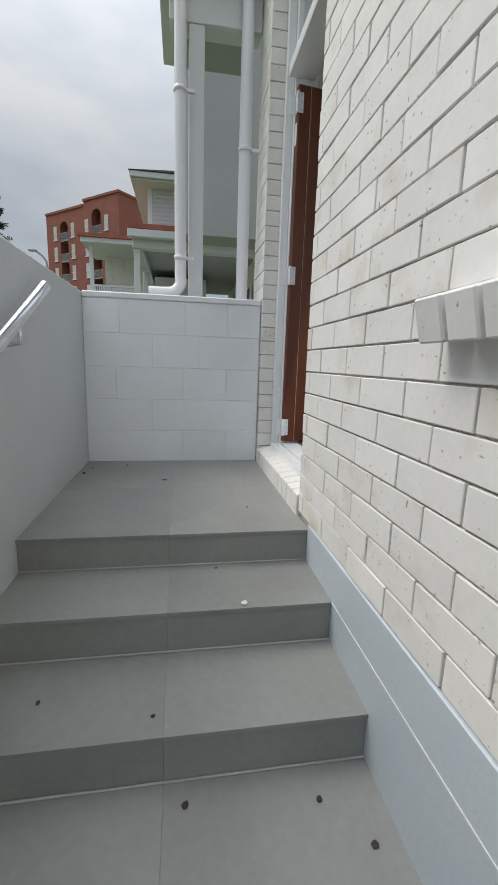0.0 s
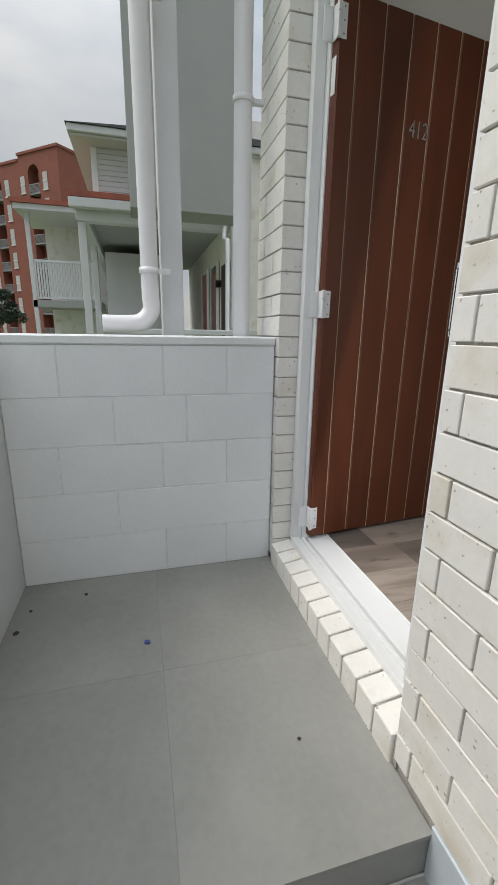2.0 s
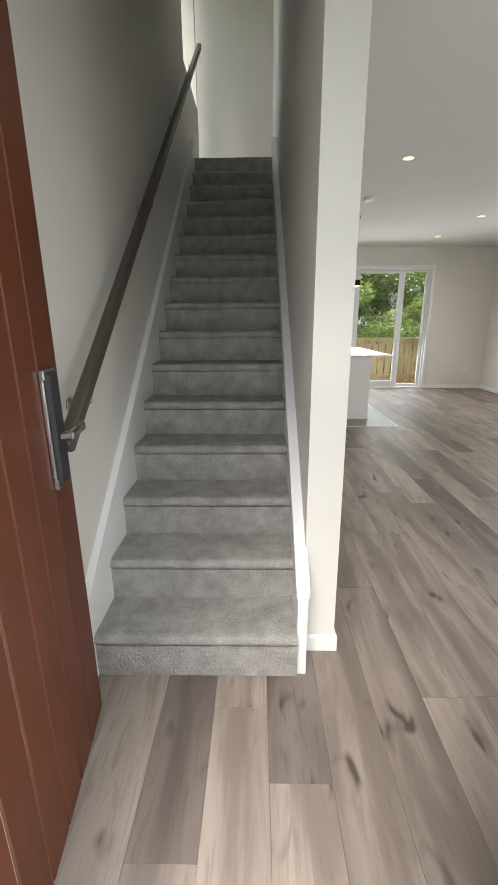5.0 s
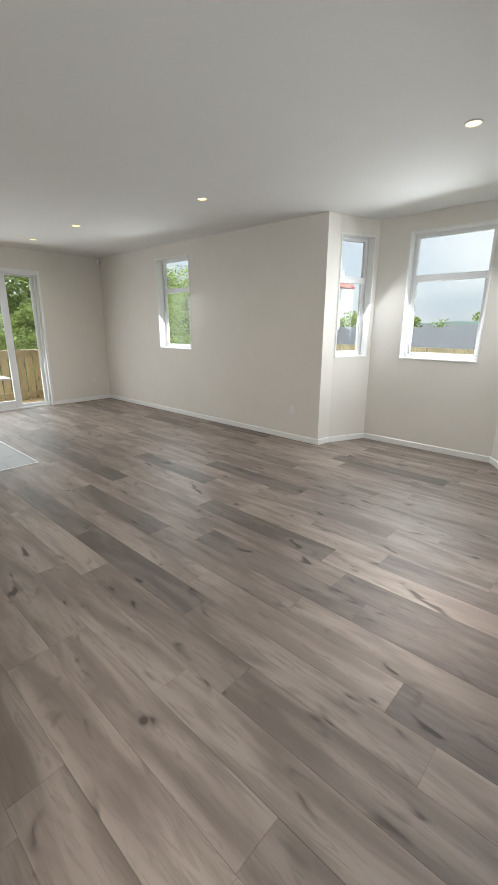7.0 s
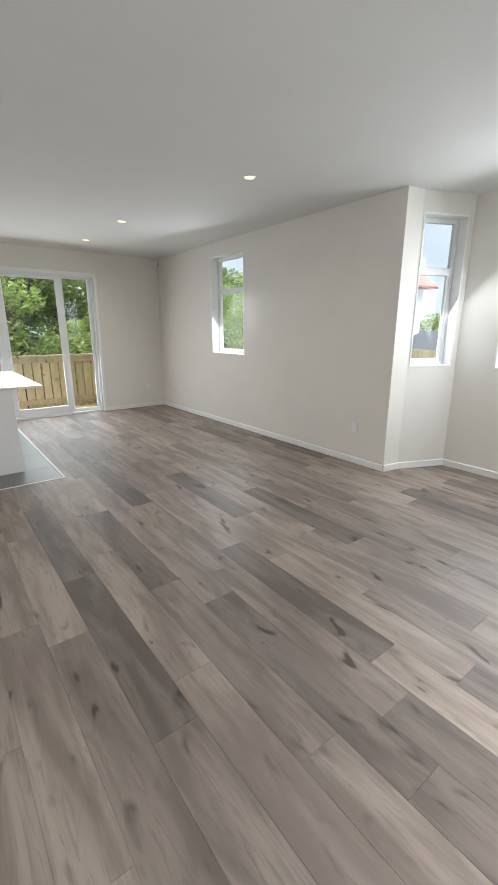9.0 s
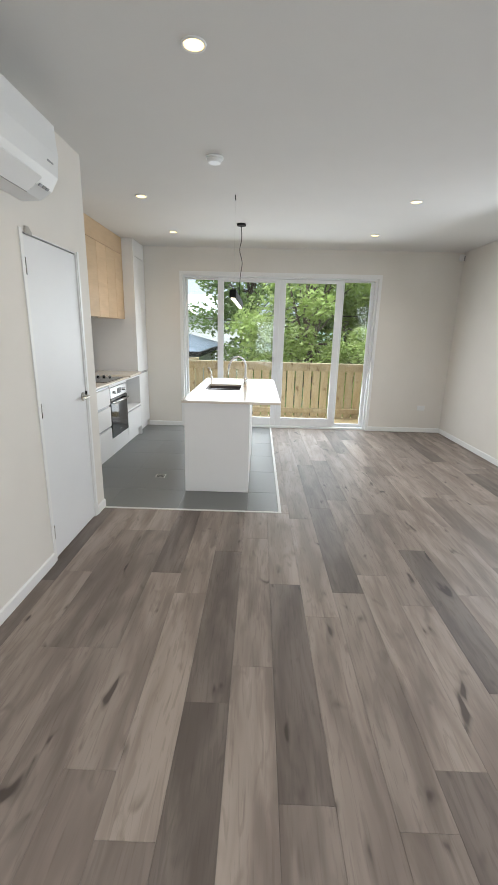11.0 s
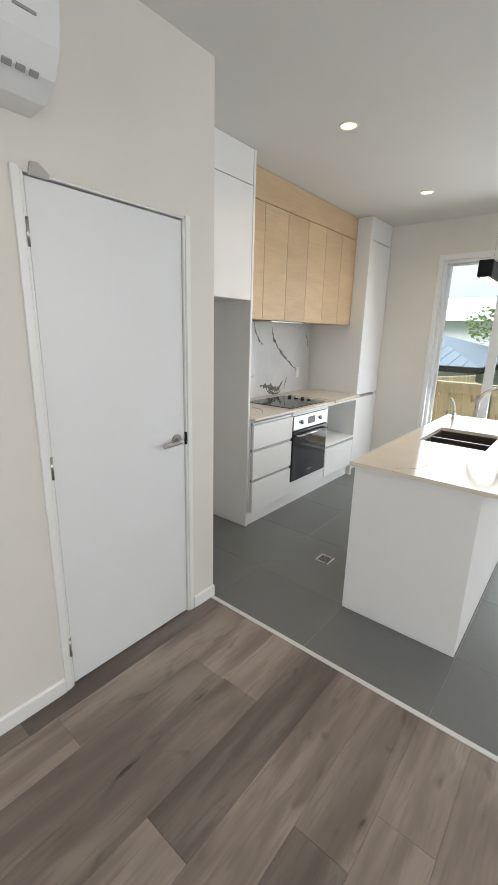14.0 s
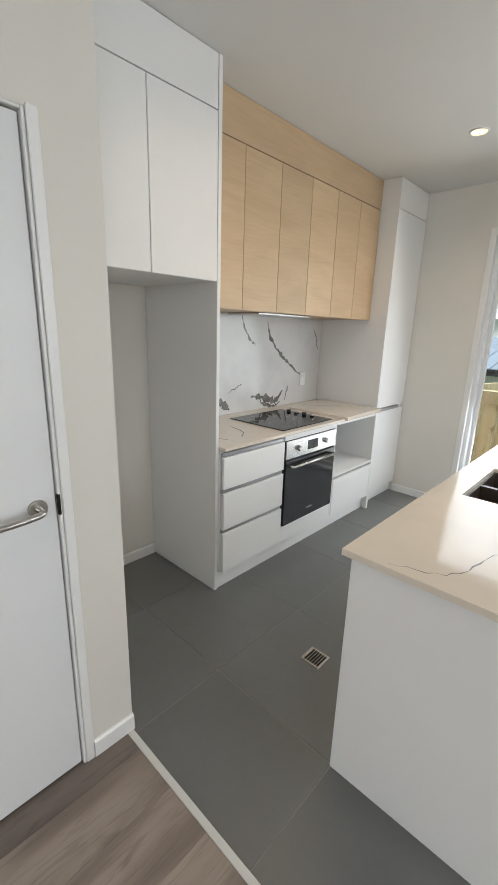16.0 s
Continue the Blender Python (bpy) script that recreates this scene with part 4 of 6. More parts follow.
for z in (0.20, 1.0, 1.81):
    cyl("hinge", (0.0, 4.450, z - 0.045), (0.0, 4.450, z + 0.045), 0.0065, NICKEL, 12, sdoor)
cyl("rose", (-0.006, 5.063, 1.0), (0.004, 5.063, 1.0), 0.026, NICKEL, 28, sdoor)
tube("lever", bend([(0.0, 5.063, 1.0), (0.032, 5.063, 1.0), (0.045, 5.05, 0.999), (0.047, 5.0, 0.995), (0.045, 4.945, 0.992)], 6), 0.0095, NICKEL, sdoor, 4)
box("strike", (-0.008, 5.118, 0.965), (0.0035, 5.126, 1.03), BLACK, 0.001, sdoor)
prism("catch", [(4.465, 1.978), (4.475, 2.018), (4.50, 2.02), (4.535, 1.992), (4.53, 1.978)], 0.0, 0.012, NICKEL, "x", sdoor)
tagged(sdoor, "flush white painted storage door with lever handle", "door")
jam = boxes("door_frame", [((-0.128, 4.441, 0.0), (0.003, 4.452, 1.991)), ((-0.128, 5.120, 0.0), (0.003, 5.129, 1.991)), ((-0.128, 4.452, 1.984), (0.003, 5.120, 1.991)), ((-0.128, 4.452, 0), (-0.048, 4.465, 1.984)), ((-0.128, 5.107, 0), (-0.048, 5.120, 1.984)), ((0.0, 4.412, 0.0), (0.008, 4.440, 2.0)), ((0.0, 5.130, 0.0), (0.008, 5.158, 2.0))], TRIM, 0.002)
tagged(jam, "thin white painted door frame", "door frame", kind="structure")
tagged(box("closet_back", (-0.9, 4.35, 0.0), (-0.2, 5.21, 0.001), FLOORBASE), "dark closet floor behind the door", "floor", kind="structure")

# ---- heat pump ----
hp = empty("heat_pump", (0.0, 4.28, 2.3))
HY, HZ = -0.185, -0.05
prof = [(0.002, 2.565), (0.175, 2.565), (0.205, 2.54), (0.212, 2.40), (0.205, 2.30), (0.165, 2.235), (0.10, 2.195), (0.002, 2.19)]
bm = bmesh.new()
ends = [[bm.verts.new((x, y, z)) for x, z in prof] for y in (3.66, 4.50)]
for e in ends:
    bm.faces.new(e)
for i in range(len(prof)):
    j = (i + 1) % len(prof)
    bm.faces.new([ends[0][i], ends[0][j], ends[1][j], ends[1][i]])
bmesh.ops.bevel(bm, geom=[e for e in bm.edges if e.calc_length() < 0.3], offset=0.008, segments=2, affect="EDGES")
ob = from_bm("casing", bm, PLASTIC, Vector((0, 0, HZ)) - hp.location, hp)
flap = box("flap", (-0.055, 3.86, -0.004), (0.055, 4.50, 0.004), PLASTIC, 0.003, hp)
flap.location = Vector((0.163, 4.18 + HY, 2.222 + HZ)) - hp.location
flap.rotation_euler = (0, radians(-38), 0)
slot = box("outlet", (-0.05, 3.85, -0.003), (0.05, 4.52, 0.003), DARKPLASTIC, 0.001, hp)
slot.location = Vector((0.150, 4.18 + HY, 2.222 + HZ)) - hp.location
slot.rotation_euler = (0, radians(-38), 0)
boxes("badge", [((0.206, 4.56 + HY, 2.345 + HZ), (0.2125, 4.62 + HY, 2.353 + HZ))], GREYPLASTIC, 0.001, hp)
for k in range(3):
    lamp = box("indicator", (-0.003, -0.012, -0.008), (0.003, 0.012, 0.008), GREYPLASTIC, 0.001, hp)
    lamp.location = Vector((0.168, 4.55 + HY + k * 0.035, 2.232 + HZ)) - hp.location
    lamp.rotation_euler = (0, radians(50), 0)
tagged(hp, "white wall-mounted heat pump above the storage door", "heat pump")

# ---- lamps ----


def downlight(x, y):
    root = empty("downlight", (x, y, CH))
    bm = bmesh.new()
    n = 28
    rings = [(0.054, 0.0), (0.052, -0.006), (0.046, -0.007), (0.042, -0.001)]
    vs = [[bm.verts.new((r * math.cos(2 * math.pi * k / n), r * math.sin(2 * math.pi * k / n), z - 0.0005)) for k in range(n)] for r, z in rings]
    for a, b in zip(vs, vs[1:]):
        for k in range(n):
            bm.faces.new([a[k], a[(k + 1) % n], b[(k + 1) % n], b[k]])
    from_bm("rim", bm, PLASTIC, parent=root, smooth=True)
    cyl("lens", (x, y, CH - 0.0045), (x, y, CH - 0.002), 0.042, LAMPGLOW, 28, root)
    lamp = bpy.data.lights.new("downlight_lamp", "SPOT")
    lamp.energy, lamp.color, lamp.spot_size, lamp.spot_blend, lamp.shadow_soft_size = DOWNLIGHT_POWER, (1.0, 0.83, 0.62), radians(150), 1.0, 0.04
    lo = new("bulb", lamp)
    lo.parent = root
    lo.location = (0, 0, -0.02)
    return tagged(root, "small round white recessed downlight, lit warm", "downlight", group="ceiling downlights")


# the last one, at (0.985, 1.71), is an unseen lamp added to the grid
for x, y in ((0.985, 4.145), (2.975, 4.155), (2.675, 6.22), (2.66, 7.55), (0.19, 6.2), (0.2, 7.58), (3.04, 1.71), (0.985, 1.71)):
    downlight(x, y)

sm = empty("smoke_alarm", (0.95, 5.31, CH))
cyl("base", (0.95, 5.31, CH - 0.012), (0.95, 5.31, CH - 0.001), 0.062, PLASTIC, 32, sm)
cyl("cover", (0.95, 5.31, CH - 0.038), (0.95, 5.31, CH - 0.012), 0.042, PLASTIC, 32, sm, 0.056)
tagged(sm, "round white smoke alarm on the ceiling", "smoke alarm")
hook = tube("ceiling_wire_end", [(1.05, 6.12, CH), (1.05, 6.118, CH - 0.02), (1.053, 6.12, CH - 0.045)], 0.004, BLACK)
tagged(hook, "short loose black wire end at the ceiling", "wire")

pend = empty("pendant_lamp", (1.06, 7.13, CH))
cyl("canopy", (1.06, 7.13, CH - 0.022), (1.06, 7.13, CH - 0.001), 0.05, BLACK, 28, pend)
tube("cable", bend([(1.06, 7.13, CH - 0.02), (1.065, 7.13, 2.5), (1.045, 7.13, 2.38), (1.075, 7.13, 2.25), (1.058, 7.132, 2.12), (1.05, 7.15, 2.0), (1.048, 7.28, 1.845)], 6), 0.004, BLACK, pend)
pa, pb = Vector((1.045, 5.98, 1.795)), Vector((1.05, 7.42, 1.785))
dv = pb - pa
bm = bmesh.new()
bm_box(bm, (-0.03, 0, -0.012), (0.03, dv.length, 0.06), 0.003)
body = from_bm("housing", bm, BLACK, pa - pend.location, pend)
bm = bmesh.new()
bm_box(bm, (-0.017, 0.012, -0.016), (0.017, dv.length - 0.012, -0.0125), 0.001)
diff = from_bm("diffuser", bm, PENDANTGLOW, pa - pend.location, pend)
turn = dv.to_track_quat("Y", "Z").to_euler()
body.rotation_euler = diff.rotation_euler = turn
tube("suspension", [(1.05, 6.12, CH - 0.04), (1.046, 6.12, 1.85)], 0.0007, STEEL, pend)
tagged(pend, "black linear pendant lamp hanging tilted over the island", "pendant lamp")

sensor = box("alarm_sensor", (4.12, 8.44, 2.53), (4.175, 8.49, 2.62), PLASTIC, 0.01)
tagged(sensor, "small grey motion sensor high in the corner", "sensor")
mount = box("mount", (4.15, 8.47, 2.54), (4.203, 8.518, 2.60), GREYPLASTIC, 0.004, sensor)


def outlet(at, axis, w=0.075, h=0.115):
    root = empty("power_outlet", at)
    s = {"x-": (-1, 0), "x+": (1, 0), "y-": (0, -1)}[axis]
    x, y, z = at
    if s[0]:
        box("plate", (min(x, x + s[0] * 0.008), y - w / 2, z - h / 2), (max(x, x + s[0] * 0.008), y + w / 2, z + h / 2), PLASTIC, 0.002, root)
        boxes("switch", [((min(x + s[0] * 0.008, x + s[0] * 0.012), y + q - 0.007, z + 0.02), (max(x + s[0] * 0.008, x + s[0] * 0.012), y + q + 0.007, z + 0.04)) for q in (-0.015, 0.015)], PLASTIC, 0.001, root)
    else:
        box("plate", (x - w / 2, y - 0.008, z - h / 2), (x + w / 2, y, z + h / 2), PLASTIC, 0.002, root)
        boxes("switch", [((x + q - 0.007, y - 0.012, z + 0.02), (x + q + 0.007, y - 0.008, z + 0.04)) for q in (-0.015, 0.015)], PLASTIC, 0.001, root)
    return tagged(root, "white plastic double power outlet on the wall", "power outlet", group="power outlets")


outlet((XR, 3.86, 0.40), "x-")
outlet((3.87, YB, 0.39), "y-", 0.115, 0.075)

# ---- kitchen ----
KX, BX = -0.43, -1.058
fridge = empty("fridge_surround", (-0.75, 5.73, 0))
box("end_panel", (BX, 6.128, 0.0), (KX, 6.150, CH - 0.003), CABINET, 0.0015, fridge)
box("end_panel", (BX, 5.323, 1.736), (KX - 0.02, 5.338, CH - 0.003), CABINET, 0.0015, fridge)
box("body", (BX, 5.338, 1.736), (KX - 0.022, 6.126, CH - 0.004), CABINET, 0.001, fridge)
for y0, y1 in ((5.34, 5.752), (5.756, 6.126)):
    box("door", (KX - 0.02, y0, 1.731), (KX - 0.001, y1, 2.44), CABINET, 0.002, fridge)
box("filler", (KX - 0.018, 5.34, 2.446), (KX - 0.003, 6.126, CH - 0.003), CABINET, 0.001, fridge)
tagged(fridge, "white overhead cabinet and panel round an empty fridge niche", "cabinet")

base = empty("kitchen_base_cabinets", (-0.7, 7.0, 0))
FX = -0.39
K0, K1 = 6.152, 7.93
box("kick", (BX, K0, 0.0), (FX - 0.05, K1, 0.12), CABINET, 0, base)
box("carcass", (BX, K0, 0.12), (FX - 0.03, 6.66, 0.868), CABINET, 0, base)
boxes("oven_housing", [((BX, 6.66, 0.12), (FX - 0.03, 6.69, 0.868)), ((BX, 7.283, 0.12), (FX - 0.004, 7.30, 0.868)), ((BX, 6.69, 0.12), (FX - 0.006, 7.283, 0.232)), ((FX - 0.03, 6.69, 0.832), (FX - 0.004, 7.283, 0.868))], CABINET, 0.001, base)
boxes("open_shelf", [((BX, 7.30, 0.12), (FX - 0.03, 7.90, 0.44)), ((BX, 7.30, 0.44), (FX, 7.90, 0.46)), ((BX, 7.30, 0.46), (BX + 0.02, 7.90, 0.868)), ((BX, 7.302, 0.848), (FX - 0.004, 7.90, 0.868))], CABINET, 0.001, base)
box("end_panel", (BX, 7.90, 0.0), (FX, 7.93, 0.868), CABINET, 0.0015, base)
for z0, z1 in ((0.645, 0.832), (0.398, 0.618), (0.125, 0.372)):
    box("drawer", (FX - 0.02, K0 + 0.003, z0), (FX, 6.684, z1), CABINET, 0.002, base)
    box("finger_pull", (FX - 0.035, K0 + 0.003, z1 + 0.001), (FX - 0.012, 6.684, z1 + 0.024), CHANNEL, 0.002, base)
box("drawer", (FX - 0.02, 7.305, 0.125), (FX, 7.897, 0.415), CABINET, 0.002, base)
box("finger_pull", (FX - 0.03, 7.305, 0.417), (FX - 0.010, 7.897, 0.437), CHANNEL, 0.002, base)
tagged(base, "white handleless kitchen drawers with aluminium finger pulls", "cabinet")

ov = empty("oven", (-0.7, 6.985, 0.24))
box("body", (BX + 0.05, 6.70, 0.236), (FX - 0.008, 7.275, 0.828), DARKPLASTIC, 0, ov)
box("control_panel", (FX - 0.006, 6.697, 0.705), (FX + 0.004, 7.278, 0.828), STEEL, 0.002, ov)
box("display", (FX + 0.004, 6.93, 0.735), (FX + 0.0055, 7.05, 0.80), BLACKGLASS, 0.001, ov)
od = box("door", (FX - 0.006, 6.697, 0.238), (FX + 0.006, 7.278, 0.695), BLACKGLASS, 0.002, ov)
boxes("badge", [((FX + 0.006, 6.955, 0.295), (FX + 0.007, 7.025, 0.305))], STEEL, 0, ov)
for y in (6.83, 7.15):
    cyl("knob", (FX + 0.004, y, 0.765), (FX + 0.028, y, 0.765), 0.019, STEEL, 24, ov, 0.016)
tube("handle", [(FX + 0.006, 6.75, 0.655), (FX + 0.038, 6.75, 0.655), (FX + 0.038, 7.225, 0.655), (FX + 0.006, 7.225, 0.655)], 0.010, STEEL, ov, 4)
tagged(ov, "built-in oven with steel panel and black glass door", "oven")

bench = box("kitchen_benchtop", (BX, K0, 0.87), (FX + 0.012, 7.955, 0.89), BENCH, 0.003)
tagged(bench, "pale veined stone benchtop on the kitchen drawers", "benchtop")


def vein(parent, pts, w, plane, off, rng):
    """A dark inlaid vein of uneven width along a wandering line."""
    path = bend([(*p, 0) for p in pts], 7)
    bm = bmesh.new()
    prev = None
    for i, p in enumerate(path):
        q = path[min(i + 1, len(path) - 1)] - path[max(i - 1, 0)]
        nrm = Vector((-q.y, q.x, 0)).normalized()
        k = w * rng.uniform(0.25, 1.2) * (0.25 + math.sin(math.pi * (i + 0.5) / len(path)))
        c = p + nrm * rng.uniform(-0.006, 0.006)
        two = []
        for s in (-k, k):
            v = c + nrm * s
            two.append(bm.verts.new((off, v.x, v.y) if plane == "x" else (v.x, v.y, off)))
        if prev:
            bm.faces.new([prev[0], prev[1], two[1], two[0]])
        prev = two
    return from_bm("vein", bm, VEIN, -parent.location, parent)


rng = random.Random(5)
splash = box("marble_splashback", (BX, K0, 0.891), (BX + 0.012, 7.955, 1.618), MARBLE, 0.001)
tagged(splash, "white marble splashback with dark grey veins", "splashback")
SX = BX + 0.0128
for pts, w in ((((6.92, 1.62), (6.98, 1.5), (7.05, 1.42), (7.09, 1.40)), 0.009), (((7.22, 1.58), (7.27, 1.45), (7.40, 1.32), (7.55, 1.22), (7.72, 1.12)), 0.016), (((7.05, 1.0), (7.15, 0.99), (7.27, 0.96), (7.36, 0.94), (7.45, 1.02)), 0.028), (((6.66, 0.93), (6.72, 0.98), (6.78, 0.95), (6.82, 0.92)), 0.026), (((7.85, 1.55), (7.9, 1.45), (7.93, 1.36)), 0.008), (((6.8, 1.05), (6.9, 1.09), (6.95, 1.11)), 0.004), (((7.48, 0.93), (7.50, 1.0), (7.52, 1.06)), 0.008), (((6.3, 1.3), (6.4, 1.2), (6.5, 1.15)), 0.008), (((7.42, 0.93), (7.35, 0.9), (7.2, 0.93), (7.12, 1.02)), 0.012)):
    vein(splash, pts, w, "x", SX, rng)
for pts, w in ((((-0.95, 6.25), (-0.8, 6.3), (-0.6, 6.27), (-0.45, 6.3)), 0.006), (((-0.5, 6.4), (-0.6, 6.5), (-0.8, 6.55)), 0.004)):
    vein(bench, pts, w, "z", 0.8906, rng)
outlet((BX + 0.012, 7.72, 1.10), "x+", 0.07, 0.11)

hob = empty("cooktop", (-0.66, 7.0, 0.89))
box("glass", (-0.915, 6.705, 0.890), (-0.425, 7.28, 0.896), BLACKGLASS, 0.002, hob)
for k in range(4):
    cyl("knob", (-0.80 + 0.075 * k, 7.235, 0.896), (-0.80 + 0.075 * k, 7.235, 0.916), 0.017, STEEL if k % 2 else DARKPLASTIC, 20, hob)
for x, y, r in ((-0.78, 6.85, 0.075), (-0.55, 6.85, 0.09), (-0.78, 7.08, 0.09), (-0.55, 7.08, 0.07)):
    bm = bmesh.new()
    vs = [[bm.verts.new((q * math.cos(a * math.pi / 20), q * math.sin(a * math.pi / 20), 0)) for a in range(40)] for q in (r, r - 0.002)]
    for a in range(40):
        bm.faces.new([vs[0][a], vs[0][(a + 1) % 40], vs[1][(a + 1) % 40], vs[1][a]])
    from_bm("ring", bm, GREYPLASTIC, Vector((x, y, 0.8964)) - hob.location, hob)
tagged(hob, "black glass cooktop with a row of knobs", "cooktop")
slab = box("stone_slab", (-0.27, -0.29, 0.0), (0.27, 0.29, 0.028), BENCH, 0.002)
slab.matrix_basis = Matrix.Translation((-0.64, 7.655, 0.8925)) @ Matrix.Rotation(radians(3), 4, "Z") @ Matrix.Rotation(radians(0.6), 4, "Y")
tagged(slab, "loose offcut slab of pale stone lying on benchtop", "stone slab")
vein(slab, ((-0.2, -0.2), (-0.05, -0.05), (0.05, 0.05), (0.2, 0.2)), 0.006, "z", 0.0286, rng).location = (0, 0, 0)

upper = empty("oak_wall_cabinets", (-0.8, 7.07, 2.0))
UX = -0.58
box("body", (BX, K0, 1.622), (UX - 0.02, 7.985, CH - 0.004), OAK, 0.001, upper)
box("bulkhead", (UX - 0.018, K0, 2.448), (UX, 7.985, CH - 0.003), OAK, 0.001, upper)
for i in range(6):
    y0 = K0 + 0.001 + i * 0.3052
    box("door", (UX - 0.018, y0 + 0.0015, 1.618), (UX, y0 + 0.3037, 2.443), OAK, 0.0015, upper)
box("rangehood", (-0.98, 6.72, 1.606), (-0.68, 7.26, 1.621), STEEL, 0.003, upper)
tagged(upper, "pale oak wall cabinets with flat doors", "cabinet")

tall = empty("pantry_cabinet", (-0.7, 8.24, 0))
box("side_panel", (BX, 7.985, 0.891), (KX, 8.005, CH - 0.003), CABINET, 0.001, tall)
box("body", (BX, 8.006, 0.1), (KX - 0.02, 8.516, CH - 0.004), CABINET, 0, tall)
box("kick", (BX, 7.94, 0.0), (KX - 0.04, 8.516, 0.1), CABINET, 0, tall)
box("body", (BX, 7.935, 0.1), (KX - 0.022, 8.003, 0.868), CABINET, 0, tall)
box("door", (KX - 0.02, 7.936, 0.105), (KX, 8.513, 0.856), CABINET, 0.002, tall)
box("door", (KX - 0.019, 8.006, 0.888), (KX, 8.513, 2.44), CABINET, 0.002, tall)
box("filler", (KX - 0.018, 8.006, 2.446), (KX - 0.002, 8.513, CH - 0.003), CABINET, 0.001, tall)
box("finger_pull", (KX - 0.02, 7.936, 0.858), (KX + 0.012, 8.40, 0.884), CHANNEL, 0.002, tall)
tagged(tall, "tall white pantry cabinet with aluminium pull", "cabinet")

# island
isl = empty("kitchen_island", (0.93, 6.6, 0))
IT = 0.88
SX0, SX1, SY0, SY1 = 0.725, 1.105, 6.45, 6.955
boxes("body", [((0.63, 5.733, 0.0), (1.23, 5.753, IT - 0.022)), ((1.212, 5.753, 0.0), (1.23, 7.55, IT - 0.022)), ((0.65, 7.53, 0.0), (1.212, 7.55, IT - 0.022)), ((0.66, 5.753, 0.0), (0.68, 7.53, 0.12)), ((0.63, 5.753, 0.12), (0.65, 7.53, IT - 0.04))], CABINET, 0.0015, isl)
bm = bmesh.new()
for lo, hi in (((0.612, 5.70, 0), (1.505, SY0, 0)), ((0.612, SY1, 0), (1.505, 7.575, 0)), ((0.612, SY0, 0), (SX0, SY1, 0)), ((SX1, SY0, 0), (1.505, SY1, 0))):
    bm_box(bm, (lo[0], lo[1], IT - 0.021), (hi[0], hi[1], IT))
bmesh.ops.remove_doubles(bm, verts=bm.verts, dist=1e-5)
top = from_bm("benchtop", bm, BENCH, -isl.location, isl)
top["label"] = "glossy cream veined stone top"
for pts, w in ((((0.75, 5.72), (0.9, 5.8), (0.95, 6.0), (1.05, 6.1)), 0.002), (((1.2, 5.9), (1.3, 6.2), (1.25, 6.5), (1.4, 6.9)), 0.002), (((1.2, 7.1), (1.3, 7.3), (1.45, 7.35)), 0.004)):
    vein(isl, pts, w, "z", IT + 0.0006, rng)
tagged(isl, "white kitchen island with overhanging stone top", "kitchen island")

sink = empty("double_sink", (0.915, 6.7, IT - 0.2))


def bowl(y0, y1, depth):
    bm = bmesh.new()
    x0, x1, z0, z1, t = SX0 - 0.004, SX1 + 0.004, IT - depth, IT - 0.022, 0.012
    outer = [bm.verts.new(p) for p in ((x0, y0, z1), (x1, y0, z1), (x1, y1, z1), (x0, y1, z1))]
    inner = [bm.verts.new(p) for p in ((x0 + t, y0 + t, z1), (x1 - t, y0 + t, z1), (x1 - t, y1 - t, z1), (x0 + t, y1 - t, z1))]
    low = [bm.verts.new(p) for p in ((x0 + t + 0.01, y0 + t + 0.01, z0), (x1 - t - 0.01, y0 + t + 0.01, z0), (x1 - t - 0.01, y1 - t - 0.01, z0), (x0 + t + 0.01, y1 - t - 0.01, z0))]
    for a, b in ((outer, inner), (inner, low)):
        for k in range(4):
            bm.faces.new([a[k], a[(k + 1) % 4], b[(k + 1) % 4], b[k]])
    bm.faces.new(low)
    from_bm("bowl", bm, SINKDARK, -sink.location, sink)
    cyl("drain", ((x0 + x1) / 2, (y0 + y1) / 2, z0), ((x0 + x1) / 2, (y0 + y1) / 2, z0 + 0.004), 0.04, CHROME, 24, sink)


bowl(SY0 - 0.004, (SY0 + SY1) / 2, 0.2)
bowl((SY0 + SY1) / 2, SY1 + 0.004, 0.2)
tagged(sink, "undermounted dark bronze double sink", "sink")

tap = empty("kitchen_tap", (1.15, 6.80, IT))
cyl("base", (1.15, 6.80, IT), (1.15, 6.80, IT + 0.11), 0.021, CHROME, 24, tap)
tube("spout", bend([(1.15, 6.80, IT + 0.10), (1.15, 6.80, IT + 0.22), (1.135, 6.80, IT + 0.29), (1.07, 6.80, IT + 0.33), (1.0, 6.80, IT + 0.30), (0.965, 6.80, IT + 0.24), (0.96, 6.80, IT + 0.19)], 7), 0.012, CHROME, tap, 5)
tube("lever", [(1.15, 6.80, IT + 0.075), (1.15, 6.745, IT + 0.085), (1.15, 6.68, IT + 0.11)], 0.007, CHROME, tap, 4)
tagged(tap, "chrome gooseneck kitchen tap beside the sink", "tap")
ft = empty("filter_tap", (0.69, 7.42, IT))
cyl("base", (0.69, 7.42, IT), (0.69, 7.42, IT + 0.04), 0.014, CHROME, 20, ft)
tube("spout", bend([(0.69, 7.42, IT + 0.03), (0.685, 7.42, IT + 0.09), (0.665, 7.42, IT + 0.14), (0.645, 7.42, IT + 0.155)], 6), 0.010, NICKEL, ft, 4)
tagged(ft, "small steel filter tap on the island", "tap")

drain = empty("floor_drain", (0.30, 6.12, 0))
